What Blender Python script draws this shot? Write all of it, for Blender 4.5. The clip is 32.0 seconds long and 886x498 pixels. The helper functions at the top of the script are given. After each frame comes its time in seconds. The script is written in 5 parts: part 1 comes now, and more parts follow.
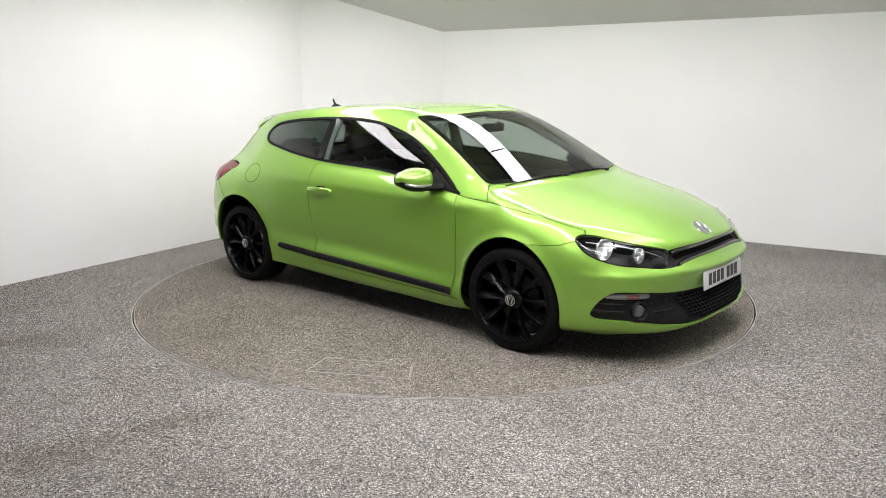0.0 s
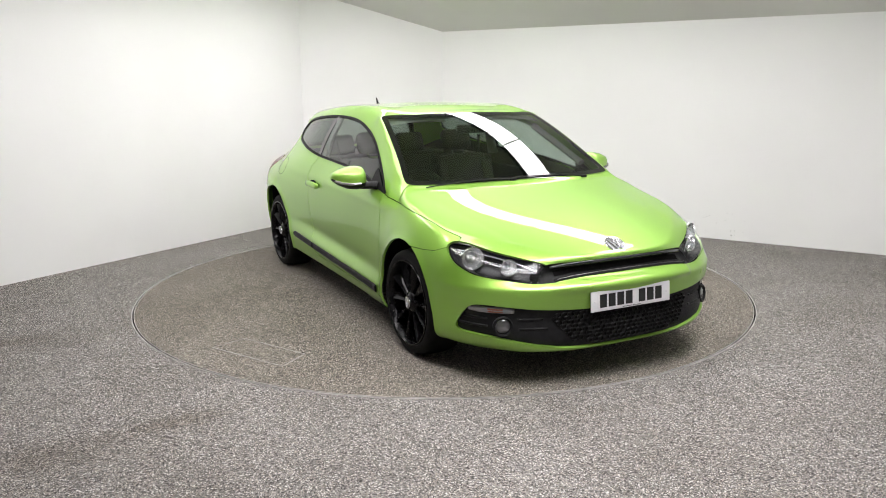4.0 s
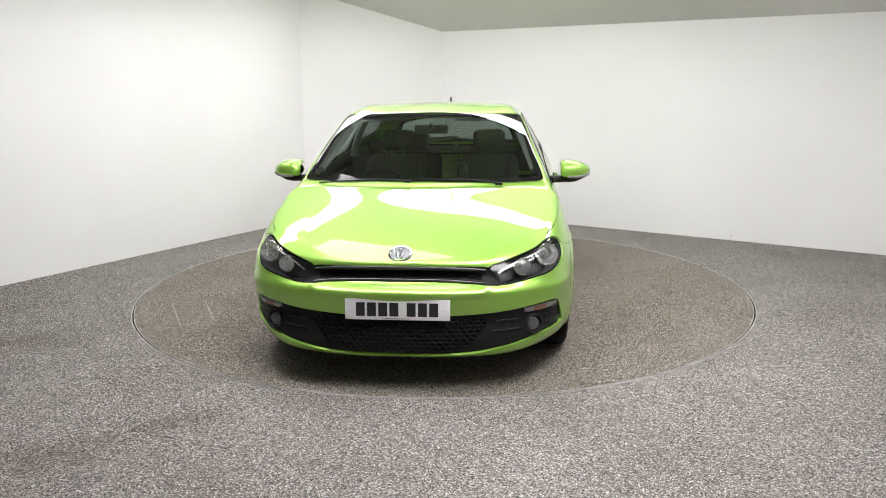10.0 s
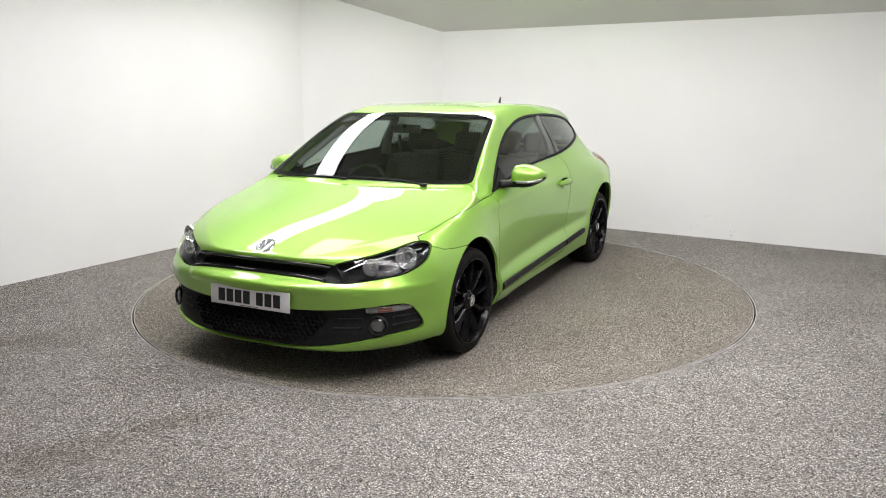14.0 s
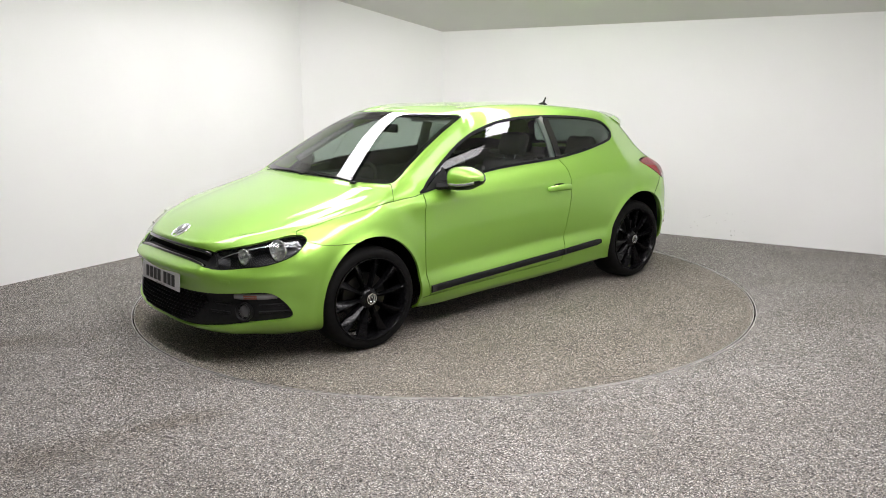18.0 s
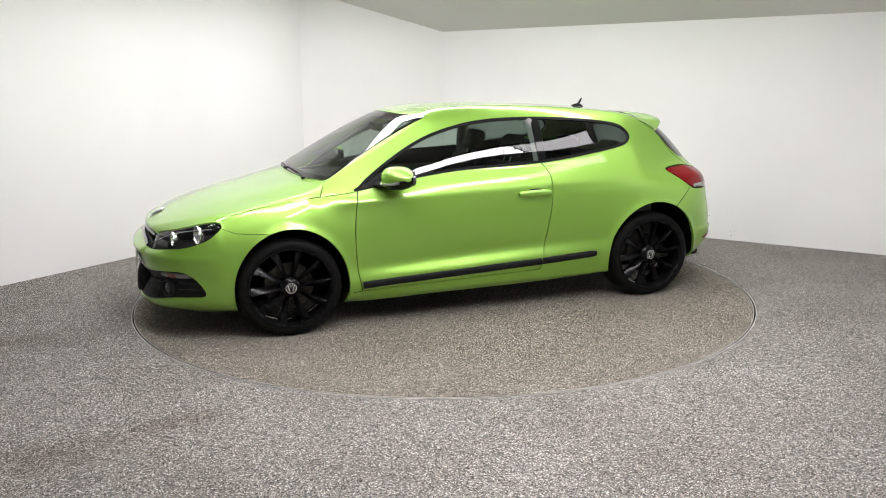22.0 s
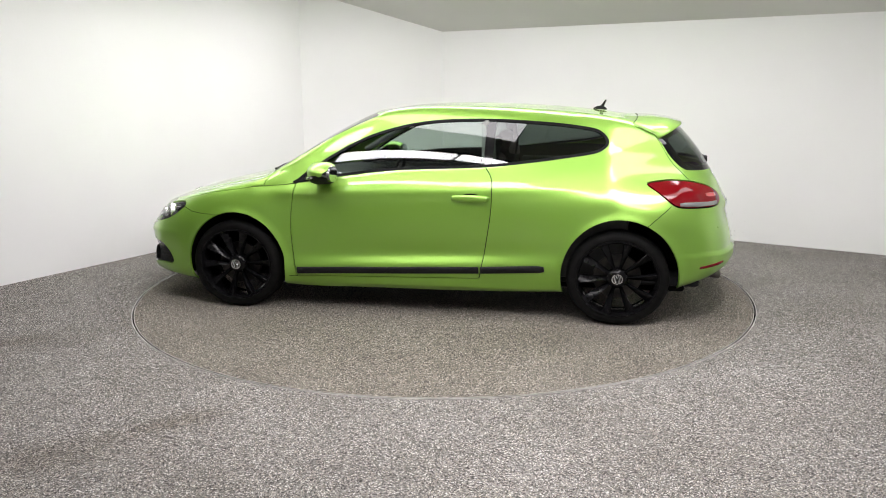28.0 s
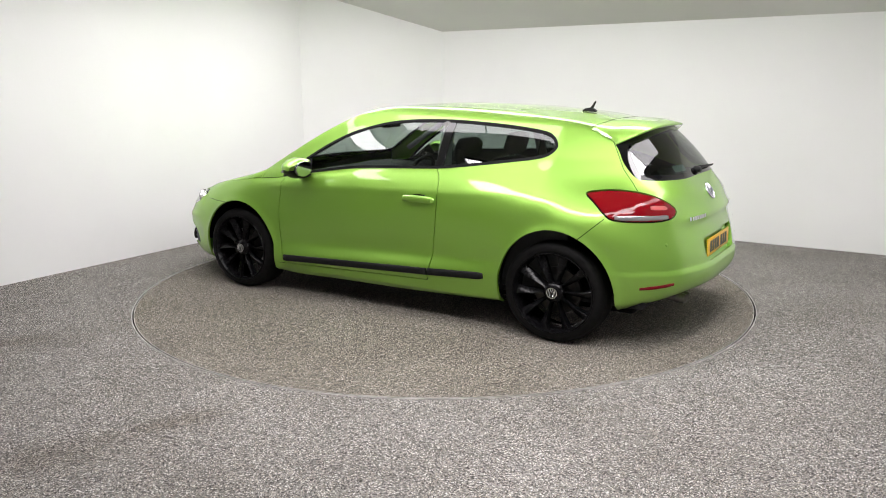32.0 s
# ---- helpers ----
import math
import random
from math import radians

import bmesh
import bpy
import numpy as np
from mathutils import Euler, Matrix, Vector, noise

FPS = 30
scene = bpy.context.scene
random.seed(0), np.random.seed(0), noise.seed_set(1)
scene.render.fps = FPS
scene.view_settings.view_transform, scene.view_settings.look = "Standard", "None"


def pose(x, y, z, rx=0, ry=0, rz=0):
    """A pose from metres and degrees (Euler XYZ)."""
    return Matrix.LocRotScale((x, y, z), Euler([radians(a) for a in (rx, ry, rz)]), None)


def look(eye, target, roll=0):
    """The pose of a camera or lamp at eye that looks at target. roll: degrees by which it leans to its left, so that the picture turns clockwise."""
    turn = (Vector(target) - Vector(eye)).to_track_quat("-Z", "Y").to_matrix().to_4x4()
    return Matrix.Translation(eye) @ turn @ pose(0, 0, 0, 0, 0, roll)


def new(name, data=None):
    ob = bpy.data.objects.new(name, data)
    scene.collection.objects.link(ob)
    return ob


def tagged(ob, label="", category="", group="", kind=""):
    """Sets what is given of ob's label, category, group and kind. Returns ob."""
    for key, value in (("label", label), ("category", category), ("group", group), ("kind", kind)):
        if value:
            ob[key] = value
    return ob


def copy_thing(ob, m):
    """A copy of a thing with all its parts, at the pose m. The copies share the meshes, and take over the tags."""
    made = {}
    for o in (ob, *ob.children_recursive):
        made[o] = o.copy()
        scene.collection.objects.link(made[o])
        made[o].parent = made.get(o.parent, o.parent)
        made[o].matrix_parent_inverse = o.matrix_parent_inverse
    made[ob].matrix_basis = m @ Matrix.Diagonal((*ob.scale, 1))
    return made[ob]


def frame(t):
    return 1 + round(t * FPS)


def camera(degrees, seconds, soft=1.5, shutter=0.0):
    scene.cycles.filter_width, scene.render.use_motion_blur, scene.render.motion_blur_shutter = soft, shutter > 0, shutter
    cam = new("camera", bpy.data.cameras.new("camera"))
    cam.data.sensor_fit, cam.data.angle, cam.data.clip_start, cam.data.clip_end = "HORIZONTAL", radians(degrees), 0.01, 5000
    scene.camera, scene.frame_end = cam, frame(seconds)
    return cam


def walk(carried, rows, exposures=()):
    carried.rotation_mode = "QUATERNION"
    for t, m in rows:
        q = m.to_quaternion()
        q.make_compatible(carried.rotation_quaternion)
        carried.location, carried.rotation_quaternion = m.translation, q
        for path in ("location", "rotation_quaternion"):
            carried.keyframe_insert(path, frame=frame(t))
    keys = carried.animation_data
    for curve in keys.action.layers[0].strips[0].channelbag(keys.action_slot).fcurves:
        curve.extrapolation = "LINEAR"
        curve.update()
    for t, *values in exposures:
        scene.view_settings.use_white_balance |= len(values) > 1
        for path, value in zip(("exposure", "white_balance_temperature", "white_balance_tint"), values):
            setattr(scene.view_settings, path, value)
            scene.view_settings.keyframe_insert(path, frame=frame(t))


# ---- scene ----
# The camera stands still on a tripod; a car turns before it on a turntable.
cam = camera(58.51, 32.0, soft=1.0)
EYE = Vector((0.0, -5.8965, 1.5307))
YAW, PITCH = radians(-0.0335), radians(-11.966)
VIEW = Vector((math.sin(YAW) * math.cos(PITCH), math.cos(YAW) * math.cos(PITCH), math.sin(PITCH)))
STAND = look(EYE, EYE + VIEW, -0.389)
walk(cam, [(0.0, STAND), (32.0, STAND)], exposures=[(0.0, 0.0), (32.0, 0.0)])

# ---- light: a closed white photo booth, lit by panels under its ceiling ----
LAMP_POWER = 17.5
world = bpy.data.worlds.new("booth_world")
scene.world = world
world.use_nodes = True
world.node_tree.nodes["Background"].inputs[0].default_value = (0.8, 0.85, 0.9, 1)
world.node_tree.nodes["Background"].inputs[1].default_value = 0.05


# ---- materials ----
def material(name, colour, rough=0.5, metal=0.0, coat=0.0, specular=0.5):
    m = bpy.data.materials.new(name)
    m.use_nodes = True
    b = m.node_tree.nodes["Principled BSDF"]
    b.inputs["Base Color"].default_value = (*colour, 1)
    b.inputs["Roughness"].default_value = rough
    b.inputs["Metallic"].default_value = metal
    b.inputs["Coat Weight"].default_value = coat
    b.inputs["Coat Roughness"].default_value = 0.015
    b.inputs["Specular IOR Level"].default_value = specular
    return m


def nodes_of(m):
    return m.node_tree.nodes, m.node_tree.links, m.node_tree.nodes["Principled BSDF"]


def textured(name, colour, second, scale, rough=0.5, bump=0.0, bump_scale=200.0, metal=0.0, detail=4.0, coat=0.0, gap=(0.35, 0.65)):
    """A material that wanders between two colours, with fine relief."""
    m = material(name, colour, rough, metal, coat)
    n, l, b = nodes_of(m)
    tc = n.new("ShaderNodeTexCoord")
    no = n.new("ShaderNodeTexNoise")
    no.inputs["Scale"].default_value, no.inputs["Detail"].default_value = scale, detail
    l.new(tc.outputs["Object"], no.inputs["Vector"])
    ra = n.new("ShaderNodeValToRGB")
    ra.color_ramp.elements[0].position, ra.color_ramp.elements[1].position = gap
    ra.color_ramp.elements[0].color, ra.color_ramp.elements[1].color = (*colour, 1), (*second, 1)
    l.new(no.outputs["Fac"], ra.inputs["Fac"])
    l.new(ra.outputs["Color"], b.inputs["Base Color"])
    if bump:
        n2 = n.new("ShaderNodeTexNoise")
        n2.inputs["Scale"].default_value, n2.inputs["Detail"].default_value = bump_scale, 3
        l.new(tc.outputs["Object"], n2.inputs["Vector"])
        bu = n.new("ShaderNodeBump")
        bu.inputs["Strength"].default_value, bu.inputs["Distance"].default_value = bump, 0.004
        l.new(n2.outputs["Fac"], bu.inputs["Height"])
        l.new(bu.outputs["Normal"], b.inputs["Normal"])
    return m


def carpet_material(name, tint, stains=()):
    """Short-pile heather carpet: grey-beige tufts in many tones, with wide soft soiling and long trodden stains."""
    m = material(name, (0.26, 0.23, 0.2), 0.95, specular=0.1)
    n, l, b = nodes_of(m)
    tc = n.new("ShaderNodeTexCoord")
    vo = n.new("ShaderNodeTexVoronoi")
    vo.inputs["Scale"].default_value = 235.0
    l.new(tc.outputs["Object"], vo.inputs["Vector"])
    sep = n.new("ShaderNodeSeparateColor")
    l.new(vo.outputs["Color"], sep.inputs[0])
    ra = n.new("ShaderNodeValToRGB")
    ra.color_ramp.elements[0].position, ra.color_ramp.elements[0].color = 0.05, (0.035, 0.033, 0.030, 1)
    ra.color_ramp.elements[1].position, ra.color_ramp.elements[1].color = 0.97, (0.92, 0.90, 0.87, 1)
    for p, c in ((0.25, (0.125, 0.119, 0.112)), (0.5, (0.255, 0.245, 0.232)), (0.74, (0.36, 0.347, 0.33)), (0.87, (0.45, 0.40, 0.335))):
        ra.color_ramp.elements.new(p).color = (*c, 1)
    l.new(sep.outputs[0], ra.inputs["Fac"])
    no = n.new("ShaderNodeTexNoise")
    no.inputs["Scale"].default_value, no.inputs["Detail"].default_value = 1.3, 5
    l.new(tc.outputs["Object"], no.inputs["Vector"])
    r2 = n.new("ShaderNodeValToRGB")
    r2.color_ramp.elements[0].position, r2.color_ramp.elements[0].color = 0.3, (0.80, 0.79, 0.77, 1)
    r2.color_ramp.elements[1].position, r2.color_ramp.elements[1].color = 0.7, (1.0, 1.0, 1.0, 1)
    l.new(no.outputs["Fac"], r2.inputs["Fac"])
    mx = n.new("ShaderNodeMix")
    mx.data_type, mx.blend_type = "RGBA", "MULTIPLY"
    mx.inputs[0].default_value = 1.0
    l.new(ra.outputs["Color"], mx.inputs[6])
    l.new(r2.outputs["Color"], mx.inputs[7])
    last = mx.outputs[2]
    for x, y, turn, length, width, depth in stains:
        mp = n.new("ShaderNodeMapping")
        mp.vector_type = "TEXTURE"
        mp.inputs["Location"].default_value, mp.inputs["Rotation"].default_value = (x, y, 0), (0, 0, radians(turn))
        mp.inputs["Scale"].default_value = (length, width, 1)
        l.new(tc.outputs["Object"], mp.inputs["Vector"])
        ln, ad, r3 = n.new("ShaderNodeVectorMath"), n.new("ShaderNodeMath"), n.new("ShaderNodeValToRGB")
        ln.operation = "LENGTH"
        l.new(mp.outputs[0], ln.inputs[0])
        l.new(ln.outputs["Value"], ad.inputs[0])
        l.new(no.outputs["Fac"], ad.inputs[1])
        r3.color_ramp.elements[0].position, r3.color_ramp.elements[1].position = 0.35, 1.6
        r3.color_ramp.interpolation = "EASE"
        r3.color_ramp.elements[0].color, r3.color_ramp.elements[1].color = (1 - depth * 0.9, 1 - depth, 1 - depth * 1.15, 1), (1, 1, 1, 1)
        l.new(ad.outputs[0], r3.inputs["Fac"])
        m3 = n.new("ShaderNodeMix")
        m3.data_type, m3.blend_type = "RGBA", "MULTIPLY"
        m3.inputs[0].default_value = 1.0
        l.new(last, m3.inputs[6])
        l.new(r3.outputs["Color"], m3.inputs[7])
        last = m3.outputs[2]
    m4 = n.new("ShaderNodeMix")
    m4.data_type, m4.blend_type = "RGBA", "MULTIPLY"
    m4.inputs[0].default_value, m4.inputs[7].default_value = 1.0, (*tint, 1)
    l.new(last, m4.inputs[6])
    l.new(m4.outputs[2], b.inputs["Base Color"])
    bu = n.new("ShaderNodeBump")
    bu.inputs["Strength"].default_value, bu.inputs["Distance"].default_value = 0.7, 0.004
    l.new(vo.outputs["Distance"], bu.inputs["Height"])
    l.new(bu.outputs["Normal"], b.inputs["Normal"])
    return m


def glass_material(name, tint, mirror_share=0.085):
    """Thin pane: the tint shows through, and the surface mirrors more at a glancing angle."""
    m = bpy.data.materials.new(name)
    m.use_nodes = True
    n, l = m.node_tree.nodes, m.node_tree.links
    n.remove(n["Principled BSDF"])
    tr, gl, mx = n.new("ShaderNodeBsdfTransparent"), n.new("ShaderNodeBsdfGlossy"), n.new("ShaderNodeMixShader")
    lw, pw, ml, ad = n.new("ShaderNodeLayerWeight"), n.new("ShaderNodeMath"), n.new("ShaderNodeMath"), n.new("ShaderNodeMath")
    lw.inputs["Blend"].default_value = 0.5
    pw.operation, ml.operation, ad.operation = "POWER", "MULTIPLY", "ADD"
    pw.inputs[1].default_value, ml.inputs[1].default_value, ad.inputs[1].default_value = 4.6, 1.0 - mirror_share, mirror_share
    l.new(lw.outputs["Facing"], pw.inputs[0])
    l.new(pw.outputs[0], ml.inputs[0])
    l.new(ml.outputs[0], ad.inputs[0])
    tr.inputs[0].default_value = (*tint, 1)
    gl.inputs["Roughness"].default_value = 0.0
    l.new(ad.outputs[0], mx.inputs[0])
    l.new(tr.outputs[0], mx.inputs[1])
    l.new(gl.outputs[0], mx.inputs[2])
    l.new(mx.outputs[0], n["Material Output"].inputs[0])
    return m


def glow_material(name, colour, power):
    m = bpy.data.materials.new(name)
    m.use_nodes = True
    n, l = m.node_tree.nodes, m.node_tree.links
    n.remove(n["Principled BSDF"])
    e = n.new("ShaderNodeEmission")
    e.inputs[0].default_value, e.inputs[1].default_value = (*colour, 1), power
    l.new(e.outputs[0], n["Material Output"].inputs[0])
    return m


def paint_material():
    """Pearl green car paint: a deep green base and paler metal flake, both under clear lacquer."""
    m = material("green_paint", (0.2, 0.4, 0.02), 0.42, 0.0, 1.0, 0.3)
    n, l, b = nodes_of(m)
    tc = n.new("ShaderNodeTexCoord")
    vo = n.new("ShaderNodeTexVoronoi")
    vo.inputs["Scale"].default_value = 1600.0
    l.new(tc.outputs["Object"], vo.inputs["Vector"])
    sep = n.new("ShaderNodeSeparateColor")
    l.new(vo.outputs["Color"], sep.inputs[0])
    ra = n.new("ShaderNodeValToRGB")
    ra.color_ramp.elements[0].color, ra.color_ramp.elements[1].color = (0.125, 0.285, 0.0135, 1), (0.158, 0.335, 0.022, 1)
    l.new(sep.outputs[0], ra.inputs["Fac"])
    l.new(ra.outputs["Color"], b.inputs["Base Color"])
    flake = n.new("ShaderNodeBsdfPrincipled")
    flake.inputs["Base Color"].default_value = (0.42, 0.71, 0.145, 1)
    flake.inputs["Metallic"].default_value, flake.inputs["Roughness"].default_value = 1.0, 0.45
    flake.inputs["Coat Weight"].default_value, flake.inputs["Coat Roughness"].default_value = 1.0, 0.015
    mx = n.new("ShaderNodeMixShader")
    mx.inputs[0].default_value = 0.58
    l.new(b.outputs[0], mx.inputs[1])
    l.new(flake.outputs[0], mx.inputs[2])
    l.new(mx.outputs[0], n["Material Output"].inputs[0])
    return m


PAINT = paint_material()
CARPET = carpet_material("carpet", (0.88, 0.88, 0.885), ((-1.25, -2.48, 30, 0.95, 0.24, 0.30), (-1.75, -2.85, 22, 0.95, 0.55, 0.20), (-2.7, -1.35, 26, 0.9, 0.30, 0.28), (0.9, -2.35, 8, 0.7, 0.16, 0.10)))
DECK_CARPET = carpet_material("deck_carpet", (0.78, 0.755, 0.70), ((0.3, -0.4, 20, 1.3, 0.6, 0.06),))
WALL = textured("booth_wall_paint", (0.82, 0.82, 0.815), (0.85, 0.85, 0.845), 0.9, 0.75, 0.08, 60)
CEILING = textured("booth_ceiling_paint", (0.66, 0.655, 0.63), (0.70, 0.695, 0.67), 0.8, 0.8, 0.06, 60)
SOFT_PANEL_LIGHT = glow_material("soft_panel_light", (1.0, 0.960, 0.982), LAMP_POWER * 0.35)
PANEL_LIGHT = glow_material("panel_light", (1.0, 0.960, 0.982), LAMP_POWER)
# Left and right panel powers are set apart to even out wall brightness.
DIM_PANEL_LIGHT = glow_material("dim_panel_light", (1.0, 0.960, 0.982), LAMP_POWER * 0.64)
STRONG_PANEL_LIGHT = glow_material("strong_panel_light", (1.0, 0.960, 0.982), LAMP_POWER * 1.24)
BLACK = textured("black_plastic", (0.008, 0.008, 0.0085), (0.013, 0.013, 0.0135), 40, 0.5, 0.15, 900)
BLACK.node_tree.nodes["Principled BSDF"].inputs["Specular IOR Level"].default_value = 0.16
GLOSS_BLACK = material("gloss_black", (0.006, 0.006, 0.007), 0.08, 0, 0.6)
SATIN_BLACK = textured("satin_black_alloy", (0.0035, 0.0035, 0.004), (0.006, 0.006, 0.0065), 30, 0.22)
SATIN_BLACK.node_tree.nodes["Principled BSDF"].inputs["Specular IOR Level"].default_value = 0.18
RUBBER = textured("tyre_rubber", (0.003, 0.003, 0.003), (0.006, 0.0058, 0.0056), 25, 0.65, 0.2, 300)
RUBBER.node_tree.nodes["Principled BSDF"].inputs["Specular IOR Level"].default_value = 0.13
DARK = material("dark_void", (0.004, 0.004, 0.004), 0.9, specular=0.1)
CHROME = material("chrome", (0.80, 0.81, 0.83), 0.10, 1.0)
SILVER = material("silver", (0.62, 0.63, 0.65), 0.3, 1.0)
STEEL = textured("edge_steel", (0.38, 0.37, 0.355), (0.60, 0.58, 0.56), 9, 0.45, metal=0.15)
GLASS = glass_material("clear_glass", (0.62, 0.70, 0.66))
SCREEN_GLASS = glass_material("screen_glass", (0.60, 0.67, 0.63))
DARK_GLASS = glass_material("privacy_glass", (0.26, 0.31, 0.29))
LENS = glass_material("lamp_lens", (0.95, 0.96, 0.97), 0.035)
FRIT = material("frit_black", (0.005, 0.005, 0.006), 0.05)
TRIM = material("window_trim", (0.007, 0.007, 0.0075), 0.6, specular=0.15)
CLOTH = textured("dark_cloth", (0.009, 0.009, 0.010), (0.015, 0.015, 0.016), 60, 0.9, 0.3, 500)
DASH = textured("dash_plastic", (0.013, 0.014, 0.014), (0.02, 0.021, 0.021), 30, 0.55, 0.2, 700)
HEADLINER = material("headliner", (0.30, 0.30, 0.29), 0.9)
RED_LENS = material("red_lens", (0.17, 0.003, 0.006), 0.06, 0, 0.0, 0.32)
CLEAR_LENS = material("clear_lens", (0.24, 0.235, 0.235), 0.12, 0.35, 0.8)
AMBER = material("amber_lens", (0.20, 0.055, 0.03), 0.15, 0, 0.6)
PLATE_WHITE = material("plate_white", (0.76, 0.76, 0.77), 0.35)
PLATE_YELLOW = material("plate_yellow", (0.80, 0.47, 0.03), 0.35)
INK = material("plate_ink", (0.01, 0.01, 0.01), 0.4)
# Tones for the unseen added walls: grey dims the bounce, pale lifts it.
DIM_WALL = textured("dim_wall_paint", (0.22, 0.22, 0.222), (0.28, 0.28, 0.282), 1.5, 0.8)
BOUNCE_WALL = textured("bounce_wall_paint", (0.80, 0.80, 0.795), (0.85, 0.85, 0.845), 1.5, 0.8)
SCUFF = textured("scuff", (0.30, 0.29, 0.27), (0.45, 0.44, 0.42), 200, 0.8)
TAPE = textured("worn_tape", (0.26, 0.245, 0.23), (0.46, 0.44, 0.41), 30, 0.8)


# ---- shared builders ----
def link_mesh(name, verts, faces, mat, parent=None, label="", smooth=False):
    me = bpy.data.meshes.new(name)
    me.from_pydata([tuple(v) for v in verts], [], faces)
    me.materials.append(mat)
    if smooth:
        me.shade_smooth()
    ob = new(name, me)
    if parent is not None:
        ob.parent = parent
    if label:
        tagged(ob, label)
    return ob


def part(name, bm, mat, parent, label="", smooth=True):
    me = bpy.data.meshes.new(name)
    bmesh.ops.recalc_face_normals(bm, faces=bm.faces)
    bm.to_mesh(me)
    bm.free()
    me.materials.append(mat)
    if smooth:
        me.shade_smooth()
        me.set_sharp_from_angle(angle=radians(38))
    ob = new(name, me)
    if parent is not None:
        ob.parent = parent
    if label:
        tagged(ob, label)
    return ob


def box(bm, x0, x1, y0, y1, z0, z1, bevel=0.0, m=None, segments=2):
    r = bmesh.ops.create_cube(bm, size=1.0)
    vs = r["verts"]
    for v in vs:
        v.co = Vector(((x0 + x1) / 2 + v.co.x * (x1 - x0), (y0 + y1) / 2 + v.co.y * (y1 - y0), (z0 + z1) / 2 + v.co.z * (z1 - z0)))
    if bevel:
        es = list({e for v in vs for e in v.link_edges})
        r = bmesh.ops.bevel(bm, geom=es, offset=bevel, segments=segments, affect="EDGES", profile=0.5)
        vs = list({v for f in r["faces"] for v in f.verts} | {v for v in vs if v.is_valid})
    if m is not None:
        for v in vs:
            v.co = m @ v.co
    return vs


def prism(bm, outline, low, high, axis="z", bevel=0.0):
    """An outline of 2D points drawn out along an axis."""
    def at(p, h):
        return {"z": (p[0], p[1], h), "y": (p[0], h, p[1]), "x": (h, p[0], p[1])}[axis]
    a = [bm.verts.new(at(p, low)) for p in outline]
    b = [bm.verts.new(at(p, high)) for p in outline]
    n = len(outline)
    fs = [bm.faces.new(a[::-1]), bm.faces.new(b)]
    for i in range(n):
        fs.append(bm.faces.new((a[i], a[(i + 1) % n], b[(i + 1) % n], b[i])))
    if bevel:
        bmesh.ops.bevel(bm, geom=list(fs[0].edges) + list(fs[1].edges), offset=bevel, segments=2, affect="EDGES", profile=0.5)


def lathe(bm, outline, turns=48, m=None, closed=False):
    """An outline of (radius, height) turned round the y axis: height runs along +y."""
    rings = []
    for i in range(turns):
        a = 2 * math.pi * i / turns
        rings.append([bm.verts.new((r * math.cos(a), h, r * math.sin(a))) for r, h in outline])
    k = len(outline)
    for i in range(turns):
        p, q = rings[i], rings[(i + 1) % turns]
        for j in range(k if closed else k - 1):
            bm.faces.new((p[j], p[(j + 1) % k], q[(j + 1) % k], q[j]))
    if m is not None:
        for ring in rings:
            for v in ring:
                v.co = m @ v.co


def tube(bm, points, radius, sides=8, flat=1.0):
    """A round bar through points."""
    pts = [Vector(p) for p in points]
    rings = []
    for i, p in enumerate(pts):
        d = (pts[min(i + 1, len(pts) - 1)] - pts[max(i - 1, 0)]).normalized()
        s = d.cross(Vector((0, 0, 1)))
        s = s.normalized() if s.length > 1e-4 else Vector((1, 0, 0))
        u = s.cross(d)
        r = radius[i] if isinstance(radius, (list, tuple)) else radius
        rings.append([bm.verts.new(p + s * math.cos(2 * math.pi * k / sides) * r + u * math.sin(2 * math.pi * k / sides) * r * flat) for k in range(sides)])
    for a, b in zip(rings, rings[1:]):
        for k in range(sides):
            bm.faces.new((a[k], a[(k + 1) % sides], b[(k + 1) % sides], b[k]))
    bm.faces.new(rings[0][::-1])
    bm.faces.new(rings[-1])


def curve_through(points, closed=False, steps=8):
    """A smooth Catmull-Rom line through 2D or 3D points."""
    p = np.array(points, float)
    n = len(p)
    if closed:
        q = np.vstack([p[-1], p, p[0], p[1]])
        spans = n
    else:
        q = np.vstack([2 * p[0] - p[1], p, 2 * p[-1] - p[-2]])
        spans = n - 1
    out = []
    for i in range(spans):
        a, b, c, d = q[i:i + 4]
        for t in np.arange(steps) / steps:
            out.append(0.5 * (2 * b + (c - a) * t + (2 * a - 5 * b + 4 * c - d) * t * t + (3 * b - a - 3 * c + d) * t ** 3))
    if not closed:
        out.append(p[-1])
    return np.array(out)
# ---- the booth: floor, walls, soffit, ceiling ----
# Room axes: A runs along the wall behind the car, B towards it.
AX, BX = Vector((0.8418, -0.5398, 0)), Vector((0.5398, 0.8418, 0))
RADIUS = 2.2312
SIDE_A, BACK_B = -2.917, 2.897
FAR_A, FRONT_B = 5.2, -7.2
TOP = 3.3


def spot(a, b, z=0.0):
    p = AX * a + BX * b
    return Vector((p.x, p.y, z))


CORNER_A, CORNER_B = Vector((-1.556, 3.037, 0)), Vector((0.005, 3.438, 0))


